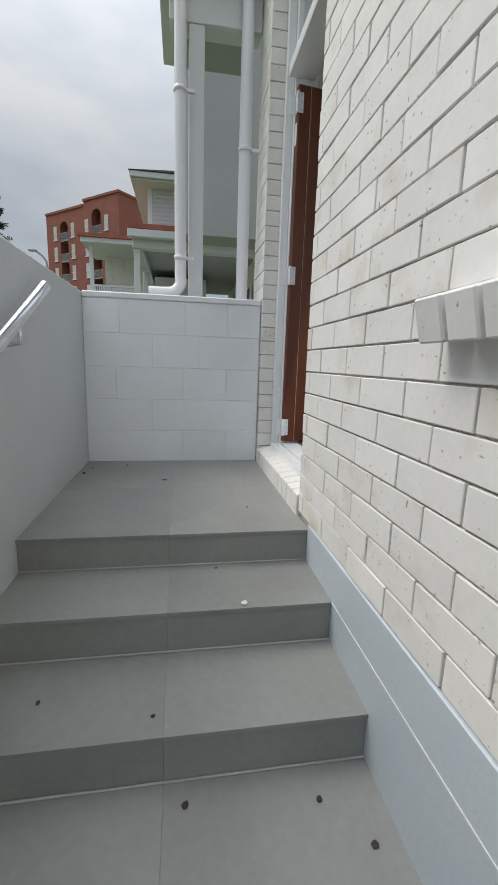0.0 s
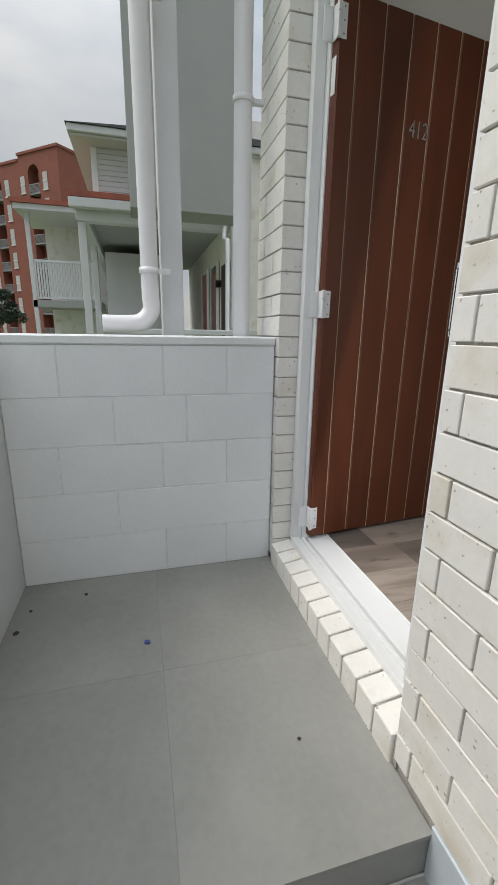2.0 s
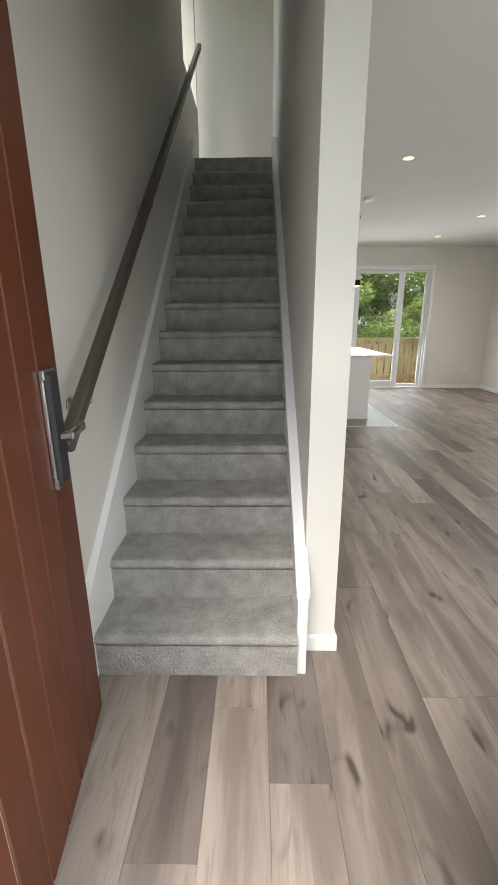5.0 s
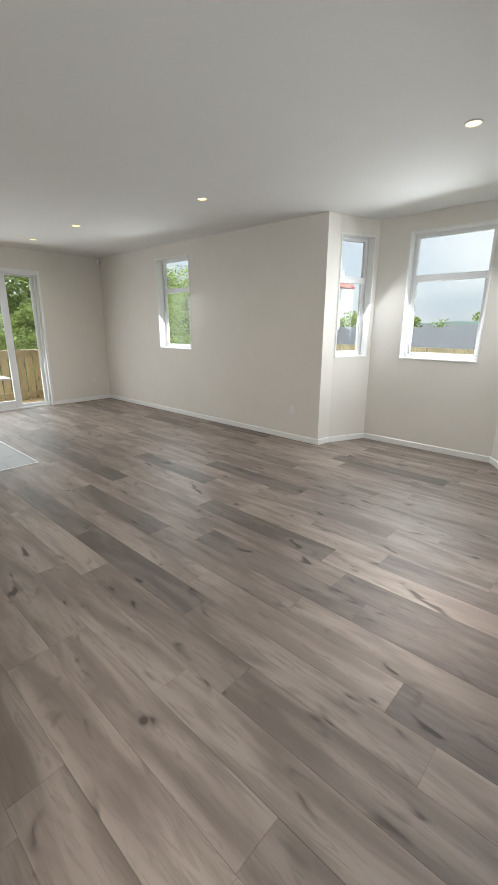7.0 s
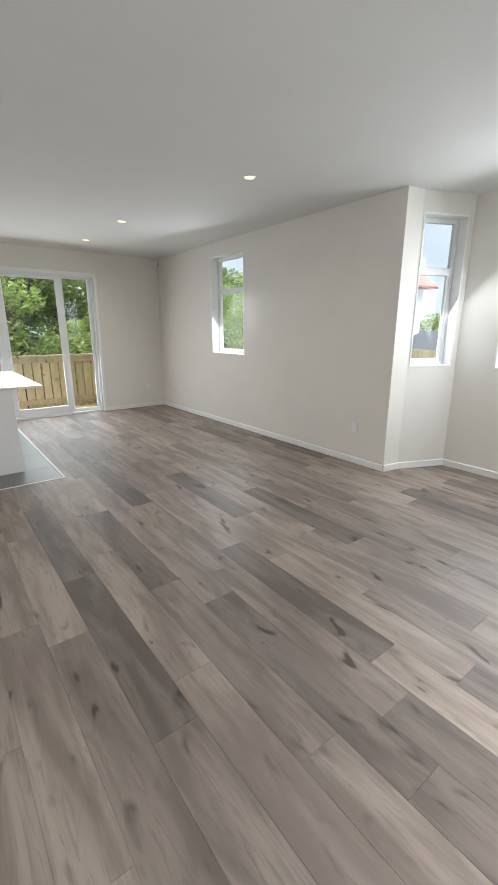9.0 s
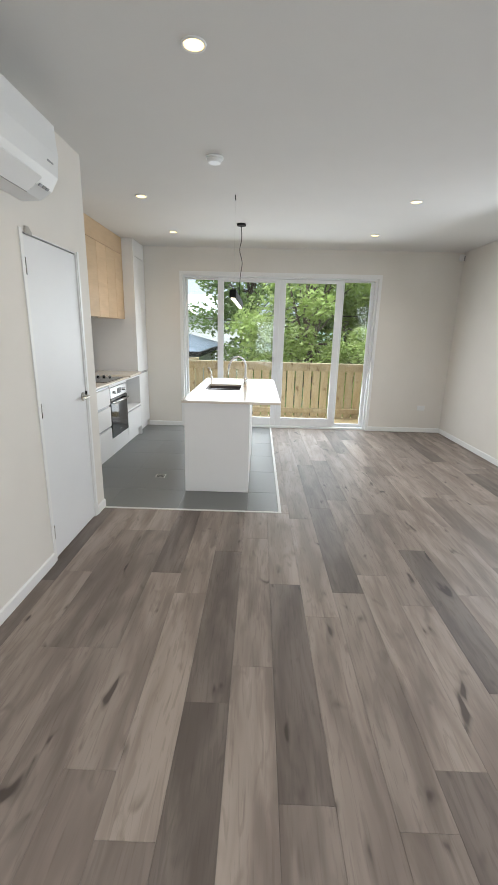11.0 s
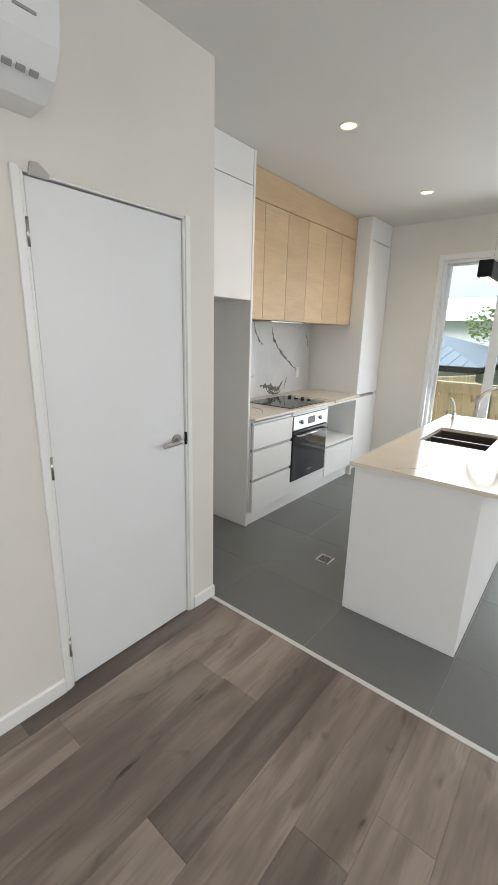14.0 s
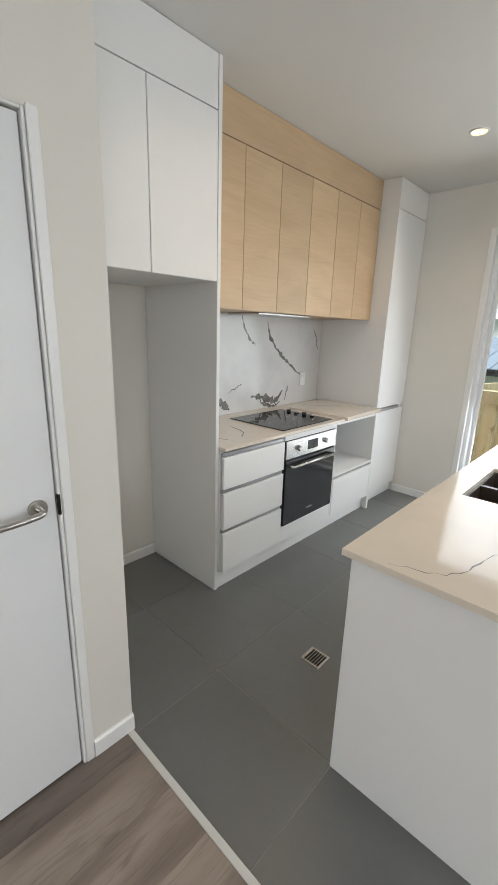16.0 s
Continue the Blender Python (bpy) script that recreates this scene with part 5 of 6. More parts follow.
boxes("grate", [((0.25, 6.07, 0.0), (0.35, 6.08, 0.003)), ((0.25, 6.16, 0.0), (0.35, 6.17, 0.003)), ((0.25, 6.08, 0.0), (0.26, 6.16, 0.003)), ((0.34, 6.08, 0.0), (0.35, 6.16, 0.003))] + [((0.26 + 0.0135 * k, 6.08, 0.0), (0.2635 + 0.0135 * k, 6.16, 0.0025)) for k in range(6)], STEEL, 0, drain)
# no real opening: a black plate painted as the shade under the grate
box("hole", (0.26, 6.08, 0.0002), (0.34, 6.16, 0.0008), BLACK, 0, drain)
tagged(drain, "square steel floor drain in the grey tiles", "floor drain")

# ---- floors: planks and tiles ----
TX, TY = 1.517, 5.30
strip = boxes("trim_threshold", [((0.0, TY - 0.012, -0.01), (TX + 0.012, TY + 0.012, 0.0035)), ((TX - 0.012, TY + 0.012, -0.01), (TX + 0.012, YB + 0.03, 0.0035))], STRIP, 0.001)
tagged(strip, "white metal threshold strip round the kitchen tiles", "floor trim", kind="structure")
tile_bed = box("floor_kitchen", (-1.06, TY, -0.011), (TX, YB + 0.03, -0.0022), GROUT)
tagged(tile_bed, "dark grey porcelain tiled kitchen floor", "floor", kind="structure")
T = 0.605
for i in range(-2, 3):
    for k in range(-1, 6):
        x0, x1 = max(0.028 + i * T, -1.06), min(0.028 + (i + 1) * T, TX - 0.012)
        y0, y1 = max(5.742 + k * T, TY + 0.012), min(5.742 + (k + 1) * T, YB + 0.03)
        if x1 - x0 > 0.02 and y1 - y0 > 0.02:
            box("tile", (x0 + 0.0015, y0 + 0.0015, -0.0022), (x1 - 0.0015, y1 - 0.0015, 0.0), TILE, 0.0008, tile_bed)

plank_floor = tagged(box("floor_living", (-0.95, 0.505, -0.0115), (4.2, 8.55, -0.0112), FLOORBASE), "grey-brown oak plank floor with dark knots", "floor", kind="structure")
PW, PL = 0.187, 1.22
rng = random.Random(11)
plank_meshes = {}


def plank(x0, x1, y0, y1, m):
    key = (round(x1 - x0, 3), round(y1 - y0, 3), m.name)
    if key not in plank_meshes:
        bm = bmesh.new()
        w, h = (x1 - x0) / 2 - 0.0003, (y1 - y0) / 2 - 0.0003
        bm_box(bm, (-w, -h, -0.009), (w, h, 0), 0.0006)
        me = bpy.data.meshes.new("plank")
        bm.to_mesh(me)
        bm.free()
        me.materials.append(m)
        plank_meshes[key] = me
    ob = new("plank", plank_meshes[key])
    ob.parent = plank_floor
    ob.location = Vector(((x0 + x1) / 2, (y0 + y1) / 2, 0.0)) - plank_floor.location


# where the butt joints fall in the rows that show them; the others stagger freely
# boards of the darker sort: row and the height on the plan of one point on them
DARK = ((10, 2.5), (8, 2.2), (5, 2.8), (7, 3.6), (5, 4.0), (12, 3.9), (14, 3.0), (9, 0.9), (3, 4.4), (11, 1.2))
JOINTS = {2: 3.69, 4: 2.92, 5: 3.41, 6: 3.61, 7: 3.04, 8: 2.75, 10: 3.17}
for n in range(-6, 26):
    x = 0.095 + n * PW
    y = JOINTS.get(n, 3.0 + rng.uniform(0, PL)) - 4 * PL
    while y < YB + 0.03:
        a, b, y0, y1 = max(x, -0.948), x + PW, max(y, 0.503), min(y + PL, YB + 0.03)
        y += PL
        m = DARKPLANK if rng.random() < 0.1 or any(n == row and y - PL < at < y for row, at in DARK) else PLANK
        pieces = []
        if a < 4.2:
            e = min(b, 4.203)
            if a >= TX + 0.012:
                pieces.append((a, e, y0, y1))
            else:
                pieces.append((a, e, y0, min(y1, TY - 0.012, 1.465 if a < -0.13 else 99)))
                if e > TX + 0.03:
                    pieces.append((TX + 0.012, e, max(y0, TY - 0.012), y1))
        if b > 4.2 and a < 4.92:
            s = max(a, 4.203)
            mid = (s + b) / 2
            pieces.append((s, min(b, 4.93), max(y0, 1.30 + max(mid - 4.46, 0) * 0.6), min(y1, 3.46 - max(mid - 4.41, 0) * 0.4)))
        for p in pieces:
            if p[1] - p[0] > 0.012 and p[3] - p[2] > 0.03:
                plank(*p, m)

# ---- deck behind the house ----
deck = empty("timber_deck", (1.5, 9.1, -0.1))
for k in range(7):
    box("board", (-0.28, YB + 0.21 + k * 0.145, -0.055), (3.45, YB + 0.35 + k * 0.145, -0.022), DECKPINE, 0.003, deck)
box("joist", (-0.28, YB + 0.2, -0.25), (3.45, 9.72, -0.057), PINE, 0, deck)
tagged(deck, "new pale treated pine deck boards", "deck")
bal = empty("deck_balustrade", (1.5, 9.6, 0))
RY, RX1 = 9.6, 3.3
boxes("rail", [((-0.2, RY - 0.07, 0.93), (RX1 + 0.05, RY + 0.05, 0.97)), ((-0.2, RY - 0.045, 0.83), (RX1 + 0.05, RY - 0.0, 0.93)), ((-0.2, RY - 0.045, 0.06), (RX1, RY, 0.15))], PINE, 0.003, bal)
boxes("side_rail", [((RX1 - 0.06, 8.74, 0.93), (RX1 + 0.06, RY - 0.072, 0.97)), ((RX1 - 0.02, 8.74, 0.83), (RX1 + 0.02, RY - 0.047, 0.93))], PINE, 0.003, bal)
first_pal = box("paling", (-0.15, RY + 0.001, -0.2), (-0.02, RY + 0.02, 0.93), PINE, 0.003, bal)
for k in range(1, 23):
    p = new("paling", first_pal.data)
    p.parent = bal
    p.location = first_pal.location + Vector((k * 0.152, 0, rng.uniform(-0.01, 0.01)))
sp = box("paling", (RX1 + 0.021, 8.80, -0.2), (RX1 + 0.04, 8.93, 0.93), PINE, 0.003, bal)
for k in range(1, 5):
    p = new("paling", sp.data)
    p.parent = bal
    p.location = sp.location + Vector((0, k * 0.152, 0))
tagged(bal, "pale pine paling balustrade round the deck", "balustrade")
fence = empty("side_fence", (-0.35, 10, 0))
for k in range(31):
    box("paling", (-0.36, 8.78 + k * 0.152, -2.6), (-0.34, 8.92 + k * 0.152, 1.02 - 0.008 * k), PINE, 0.003, fence)
boxes("rail", [((-0.34, 8.78, 0.55), (-0.30, 13.48, 0.64)), ((-0.34, 8.78, -0.4), (-0.30, 13.48, -0.31))], PINE, 0.003, fence)
tagged(fence, "pale yellow pine paling boundary fence", "fence")

# ---- outdoors ----
GZ = -2.6
tagged(box("ground", (-1500, -1500, GZ - 1), (1500, 1500, GZ), GRASS), "rough green ground reaching the horizon", "ground", kind="structure")


def leaves_mesh(name, centres, per, size, spread, m, seed, parent):
    r = random.Random(seed)
    verts, faces = [], []
    for c, rad in centres:
        for _ in range(per):
            while True:
                p = Vector((r.uniform(-1, 1), r.uniform(-1, 1), r.uniform(-1, 1)))
                if 0.25 < p.length < 1:
                    break
            p = c + Vector((p.x * rad, p.y * rad, p.z * rad * 0.75)) * spread
            u = Vector((r.gauss(0, 1), r.gauss(0, 1), r.gauss(0, 0.6))).normalized() * size * r.uniform(0.6, 1.4)
            v = u.cross(Vector((r.gauss(0, 1), r.gauss(0, 1), r.gauss(0, 1)))).normalized() * size * r.uniform(0.3, 0.6)
            i = len(verts)
            verts += [p - u, p + v, p + u, p - v]
            faces.append((i, i + 1, i + 2, i + 3))
    me = bpy.data.meshes.new(name)
    me.from_pydata([tuple(v) for v in verts], [], faces)
    me.materials.append(m)
    ob = new(name, me)
    ob.parent = parent
    tagged(ob, kind="stuff")
    return ob


def tree(name, at, height, radius, m, seed, label, clumps=26, per=170, size=0.075, low=0.25):
    r = random.Random(seed)
    root = empty(name, at)
    bm = bmesh.new()

    def limb(a, b, ra, rb):
        dd = b - a
        mm = Matrix.Translation((a + b) / 2) @ dd.to_track_quat("Z", "Y").to_matrix().to_4x4()
        bmesh.ops.create_cone(bm, cap_ends=True, segments=8, radius1=ra, radius2=rb, depth=dd.length, matrix=mm)

    t = height * 0.02
    pts = [Vector((0, 0, 0)), Vector((r.uniform(-0.2, 0.2), r.uniform(-0.2, 0.2), height * 0.35)), Vector((r.uniform(-0.4, 0.4), r.uniform(-0.4, 0.4), height * 0.7)), Vector((r.uniform(-0.4, 0.4), 0, height * 0.92))]
    for i, (a, b) in enumerate(zip(pts, pts[1:])):
        limb(a, b, t * (1 - i * 0.3), t * (0.7 - i * 0.3))
    centres = []
    for i in range(clumps):
        z = height * r.uniform(low, 0.97)
        k = math.sin(math.pi * min(max((z / height - low) / (1.05 - low) * 0.85 + 0.12, 0), 1))
        a = r.uniform(0, 2 * math.pi)
        q = radius * k * math.sqrt(r.uniform(0.15, 1.0))
        c = Vector((q * math.cos(a), q * math.sin(a), z))
        centres.append((c, radius * r.uniform(0.22, 0.38)))
        src = pts[1].lerp(pts[2], r.random())
        limb(src, c, t * 0.25, t * 0.06)
    from_bm("trunk", bm, BARK, parent=root)
    leaves_mesh("foliage", centres, per, size, 1.0, m, seed + 1, root)
    return tagged(root, label, "tree")


TREES = [((3.0, 15.5), 7.5, 2.6, LEAF, 0.09), ((6.2, 16.0), 7.2, 2.5, LEAF, 0.09), ((9.5, 15.0), 7.0, 2.6, LEAF, 0.09), ((1.2, 21.0), 8.5, 3.0, DARKLEAF, 0.11), ((5.0, 20.0), 9.0, 3.2, DARKLEAF, 0.11), ((9.0, 20.5), 9.0, 3.3, DARKLEAF, 0.11), ((13.0, 16.5), 8.0, 3.0, LEAF, 0.10), ((13.5, 22.0), 9.5, 3.4, DARKLEAF, 0.11), ((4.6, 13.6), 4.6, 1.7, LEAF, 0.07), ((9.0, 13.4), 4.9, 1.7, LEAF, 0.08)]
for i, (p, h, r0, m, sz) in enumerate(TREES):
    tree("tree", (p[0], p[1], GZ), h * (0.76 if p[0] > 7.5 else 1.0), r0, m, 40 + i, "leafy green garden tree behind the deck", 46, 300, sz, 0.1)

shed = empty("shed", (-4, 17, GZ))
prism("wall", [(-9.0, 14.6), (-0.85, 14.6), (-0.85, 22.4), (-9, 22.4)], GZ, 0.9, CORRUGATED, "z", shed)
bm = bmesh.new()
EAVE = [(-9.4, 14.2), (-0.44, 14.2), (-0.44, 22.8), (-9.4, 22.8)]
low = [bm.verts.new((x, y, 0.84)) for x, y in EAVE]
edge = [bm.verts.new((x, y, 0.90)) for x, y in EAVE]
r0, r1 = bm.verts.new((-6.4, 18.5, 1.75)), bm.verts.new((-3.0, 18.5, 1.75))
bm.faces.new(low)
for k in range(4):
    bm.faces.new([low[k], low[(k + 1) % 4], edge[(k + 1) % 4], edge[k]])
bm.faces.new([edge[0], edge[1], r1, r0])
bm.faces.new([edge[1], edge[2], r1])
bm.faces.new([edge[2], edge[3], r0, r1])
bm.faces.new([edge[3], edge[0], r0])
from_bm("roof", bm, BLUEROOF, -shed.location, shed)
bm = bmesh.new()
for k in range(29):
    x = -9.2 + k * 0.3
    rise = min(1.0, (x + 9.4) / 3.0, (-0.44 - x) / 2.56)
    a, b = Vector((x, 14.2, 0.905)), Vector((x, 14.2 + 4.3 * rise, 0.905 + 0.85 * rise))
    bmesh.ops.create_cone(bm, cap_ends=True, segments=4, radius1=0.014, radius2=0.014, depth=(b - a).length, matrix=Matrix.Translation((a + b) / 2) @ (b - a).to_track_quat("Z", "Y").to_matrix().to_4x4())
from_bm("roof_rib", bm, BLUEROOF, -shed.location, shed)
boxes("fascia", [((-9.4, 14.14, 0.76), (-0.44, 14.2, 0.89)), ((-0.44, 14.14, 0.76), (-0.38, 22.8, 0.89))], BLACK, 0, shed)
bm = bmesh.new()
for k in range(54):
    bm_box(bm, (-9.0 + k * 0.15, 14.57, GZ), (-8.93 + k * 0.15, 14.6, 0.75))
for k in range(52):
    bm_box(bm, (-0.85, 14.6 + k * 0.15, GZ), (-0.82, 14.67 + k * 0.15, 0.75))
from_bm("corrugation", bm, CORRUGATED, -shed.location, shed)
tagged(shed, "pale corrugated shed with blue-grey metal roof", "shed")
whitehouse = empty("far_house", (-8, 34, GZ))
prism("wall", [(-20, 32), (0, 32), (0, 40), (-20, 40)], GZ, 2.6, WEATHERBOARD, "z", whitehouse)
prism("roof", [(31.4, 2.55), (36, 4.2), (40.6, 2.55)], -20.6, 0.6, CORRUGATED, "x", whitehouse)
tagged(whitehouse, "far pale house with low light roof", "house")


def house(name, x0, x1, y0, y1, eave, ridge, roof_m, label, axis="y"):
    root = empty(name, ((x0 + x1) / 2, (y0 + y1) / 2, GZ))
    prism("wall", [(x0, y0), (x1, y0), (x1, y1), (x0, y1)], GZ, eave, WEATHERBOARD, "z", root)
    o = 0.5
    if axis == "y":
        prism("roof", [(x0 - o, eave - 0.05), ((x0 + x1) / 2, ridge), (x1 + o, eave - 0.05), (x1 + o, eave - 0.15), (x0 - o, eave - 0.15)], y0 - o, y1 + o, roof_m, "y", root)
    else:
        prism("roof", [(y0 - o, eave - 0.05), ((y0 + y1) / 2, ridge), (y1 + o, eave - 0.05), (y1 + o, eave - 0.15), (y0 - o, eave - 0.15)], x0 - o, x1 + o, roof_m, "x", root)
    wins = []
    for k in range(3):
        yy = y0 + (y1 - y0) * (0.2 + 0.3 * k)
        wins.append(((x0 - 0.03, yy - 0.5, eave - 1.6), (x0 - 0.005, yy + 0.5, eave - 0.5)))
    boxes("window", wins, DARKWINDOW, 0, root)
    return tagged(root, label, "house")


house("neighbour_house", 18.0, 26.0, 5.6, 14.0, 0.3, 1.4, GREYROOF, "white neighbouring house with grey tiled roof")
house("neighbour_house", 16.5, 21.5, 13.5, 17.9, 3.6, 5.6, REDROOF, "white house with bright red tiled roof", "x")
house("neighbour_house", 30.0, 38.0, -6.0, 2.0, 0.6, 2.3, GREYROOF, "far white house with grey roof")
house("neighbour_house", 45.0, 55.0, 12.0, 24.0, 0.3, 1.7, GREYROOF, "far pale house among green trees")
ef = empty("garden_fence", (9, 5, GZ))
for k in range(60):
    box("paling", (9.0, -2.0 + k * 0.2, GZ), (9.02, -1.81 + k * 0.2, 1.02), PINE, 0, ef)
tagged(ef, "long yellow pine paling garden fence", "fence")
r = random.Random(77)
for i in range(10):
    a = r.uniform(-0.25, 0.75)
    dist = r.uniform(34, 75)
    tree("tree", (dist * math.cos(a), 2 + dist * math.sin(a), GZ), r.uniform(4.0, 6.6), r.uniform(1.8, 3.0), LEAF if i % 2 else DARKLEAF, 200 + i, "distant garden tree among the houses", 14, 110, 0.22, 0.1)
for p, hh, rr0 in (((28.0, 12.2), 5.2, 1.3), ((33.0, 8.6), 4.9, 2.4), ((34.0, 12.5), 4.7, 2.6), ((27.5, 17.0), 5.0, 2.2), ((30.0, 5.2), 4.8, 2.0)):
    tree("tree", (p[0], p[1], GZ), hh, rr0, LEAF, 500 + int(p[0] * 10), "green tree beyond the neighbouring roof", 18, 130, 0.14, 0.1)
far = empty("far_hills", (0, 0, GZ))


def hills(name, dist, a0, a1, top, seed):
    rr = random.Random(seed)
    bm = bmesh.new()
    prev = None
    n = 70
    for k in range(n + 1):
        a = radians(a0 + (a1 - a0) * k / n)
        h = top * (0.6 + 0.4 * noise.noise(Vector((k * 0.17, seed, 0)))) + rr.uniform(-0.4, 0.4)
        c, s = math.cos(a), math.sin(a)
        cur = [bm.verts.new((dist * c, dist * s, 0)), bm.verts.new(((dist + 20) * c, (dist + 20) * s, h)), bm.verts.new(((dist + 120) * c, (dist + 120) * s, 0))]
        if prev:
            bm.faces.new([prev[0], cur[0], cur[1], prev[1]])
            bm.faces.new([prev[1], cur[1], cur[2], prev[2]])
        prev = cur
    return from_bm(name, bm, HILL, parent=far)


hills("ridge", 160, -40, 160, 8, 3)
tagged(far, "low bushy far hills", "hills", kind="structure")

# street side: next terrace house, apartment tower, street lamp, trees
terrace = empty("terrace_house", (-8, 2, GZ))
NX = -7.0
box("wall", (-13, 1.35, GZ), (NX + 0.3, 3.5, 4.2), BRICK, 0, terrace)
box("wall", (-13, -0.82, 2.95), (NX, 3.5, 3.70), WEATHERBOARD, 0, terrace)
wb = bmesh.new()
for k in range(9):
    bm_box(wb, (NX, -0.82, 2.98 + k * 0.075), (NX + 0.015, 3.5, 3.048 + k * 0.075))
from_bm("weatherboards", wb, WEATHERBOARD, -terrace.location, terrace)
box("corner_board", (NX - 0.05, -0.86, 2.95), (NX + 0.03, -0.77, 3.66), ALU, 0.005, terrace)
boxes("eave", [((-13, -1.10, 3.66), (NX + 0.35, 3.5, 3.70)), ((-13, -1.14, 3.70), (NX + 0.40, 3.5, 3.80))], WEATHERBOARD, 0.01, terrace)
prism("roof", [(-1.16, 3.803), (1.2, 3.92), (3.8, 3.803)], -13, NX + 0.42, GREYROOF, "x", terrace)
boxes("porch_beam", [((NX - 0.1, -1.15, 2.58), (NX + 0.1, 1.35, 2.76)), ((-13, -1.15, 2.58), (NX - 0.1, -0.97, 2.76))], WEATHERBOARD, 0.01, terrace)
boxes("porch_fascia", [((NX + 0.12, -1.22, 2.74), (NX + 0.26, 1.35, 2.88))], WEATHERBOARD, 0.01, terrace)
box("porch_roof", (-13, -1.22, 2.885), (NX + 0.26, 1.35, 2.97), REDROOF, 0, terrace)
box("porch_soffit", (-13, -1.15, 2.76), (NX + 0.1, 1.35, 2.80), SOFFIT, 0, terrace)
box("post", (NX - 0.06, -1.13, GZ), (NX + 0.06, -1.01, 2.58), WEATHERBOARD, 0.008, terrace)
box("post", (-9.06, -1.13, GZ), (-8.94, -1.01, 2.58), WEATHERBOARD, 0.008, terrace)
box("side_wall", (-12.9, -0.9, GZ), (-9.6, 0.4, 2.58), WEATHERBOARD, 0, terrace)
boxes("window", [((-9.9, 1.30, 0.9), (-9.1, 1.34, 2.2)), ((-8.6, 1.30, 0.9), (-7.9, 1.34, 2.2))], DARKWINDOW, 0, terrace)
boxes("window_frame", [((-9.96, 1.28, 0.84), (-9.9, 1.33, 2.26)), ((-9.1, 1.28, 0.84), (-9.04, 1.33, 2.26)), ((-9.9, 1.28, 2.2), (-9.1, 1.33, 2.26)), ((-8.66, 1.28, 0.84), (-8.6, 1.33, 2.26)), ((-7.9, 1.28, 0.84), (-7.84, 1.33, 2.26)), ((-8.6, 1.28, 2.2), (-7.9, 1.33, 2.26))], ALU, 0, terrace)
box("wall_lamp", (-7.75, 1.24, 1.75), (-7.67, 1.34, 1.88), BLACK, 0.005, terrace)
box("door", (-7.45, 1.30, 0.0), (-6.85, 1.345, 2.1), DARKBRICK, 0, terrace)
tube("downpipe", [(NX + 0.2, 1.25, 2.7), (NX + 0.2, 1.22, 2.45), (NX + 0.33, 1.26, 2.4), (NX + 0.33, 1.26, GZ)], 0.04, PIPE, terrace)
box("porch_floor", (-13, -1.15, GZ), (NX + 0.1, 1.35, 0.0), PLASTER, 0, terrace)
tagged(terrace, "white terrace house with porch and red roof", "house")


def pickets(name, a, b, z0, z1, n, label):
    a, b = Vector(a), Vector(b)
    root = empty(name, (*a[:2], z0))
    dd = b - a
    bm = bmesh.new()
    t = 0.02
    for k in range(n):
        p = a + dd * (k + 0.5) / n
        bm_box(bm, (p.x - t, p.y - t, z0 + 0.05), (p.x + t, p.y + t, z1 - 0.04))
    from_bm("pickets", bm, WEATHERBOARD, -root.location, root)
    lo = Vector((min(a.x, b.x) - 0.03, min(a.y, b.y) - 0.03, z1 - 0.04))
    hi = Vector((max(a.x, b.x) + 0.03, max(a.y, b.y) + 0.03, z1 + 0.02))
    box("top_rail", lo, hi, WEATHERBOARD, 0.005, root)
    box("bottom_rail", (lo.x, lo.y, z0), (hi.x, hi.y, z0 + 0.05), WEATHERBOARD, 0.005, root)
    return tagged(root, label, "railing")


pickets("picket_railing", (-4.2, -0.35, 0), (-4.2, 1.3, 0), 0.1, 0.90, 14, "white painted picket railing on the next porch")
pickets("picket_railing", (-11.2, -2.75, 0), (-11.2, -1.3, 0), 1.65, 2.55, 24, "white painted picket railing of a far balcony")
balc = empty("far_balcony", (-11.5, -2, GZ))
box("floor", (-13, -2.8, 1.45), (-11.15, -1.15, 1.62), SOFFIT, 0, balc)
box("roof", (-13, -2.95, 3.62), (-10.9, -1.0, 3.74), WEATHERBOARD, 0, balc)
box("roof_tiles", (-13, -3.0, 3.745), (-10.85, -1.0, 3.84), REDROOF, 0, balc)
boxes("post", [((-11.25, -2.78, GZ), (-11.15, -2.68, 3.62)), ((-11.25, -1.3, GZ), (-11.15, -1.2, 3.62))], WEATHERBOARD, 0.005, balc)
box("wall", (-13, -2.6, GZ), (-12.6, -1.1, 3.62), BRICK, 0, balc)
tagged(balc, "covered white balcony of the next house", "balcony")

# its corner stands towards the house; u runs along the bay front, v back into the block
apt = empty("apartment_block", (-60, -8.5, GZ))
apt.matrix_basis = Matrix.Translation((-60, -8.5, GZ)) @ Matrix.Rotation(math.atan2(-0.75, -0.66), 4, "Z")


def apt_part(name, parts, m):
    bm = bmesh.new()
    for (u0, v0, z0), (u1, v1, z1) in parts:
        bm_box(bm, (u0, -v1, z0 - GZ), (u1, -v0, z1 - GZ))
    return from_bm(name, bm, m, parent=apt)


APT_BAYS = ((4.6, 1.0, 20.9), (11.97, 0.95, 20.3))
us = [0.0]
for yc, hw, zt in APT_BAYS:
    us += [yc - hw, yc + hw]
us.append(16.2)
solid = [((0.0, 1.3, GZ), (7.2, 14.0, 22.2)), ((7.2, 1.3, GZ), (16.2, 14.0, 21.6))]
for u0, u1 in ((us[0], us[1]), (us[2], 7.2)):
    solid.append(((u0, 0.0, GZ), (u1, 1.3, 22.2)))
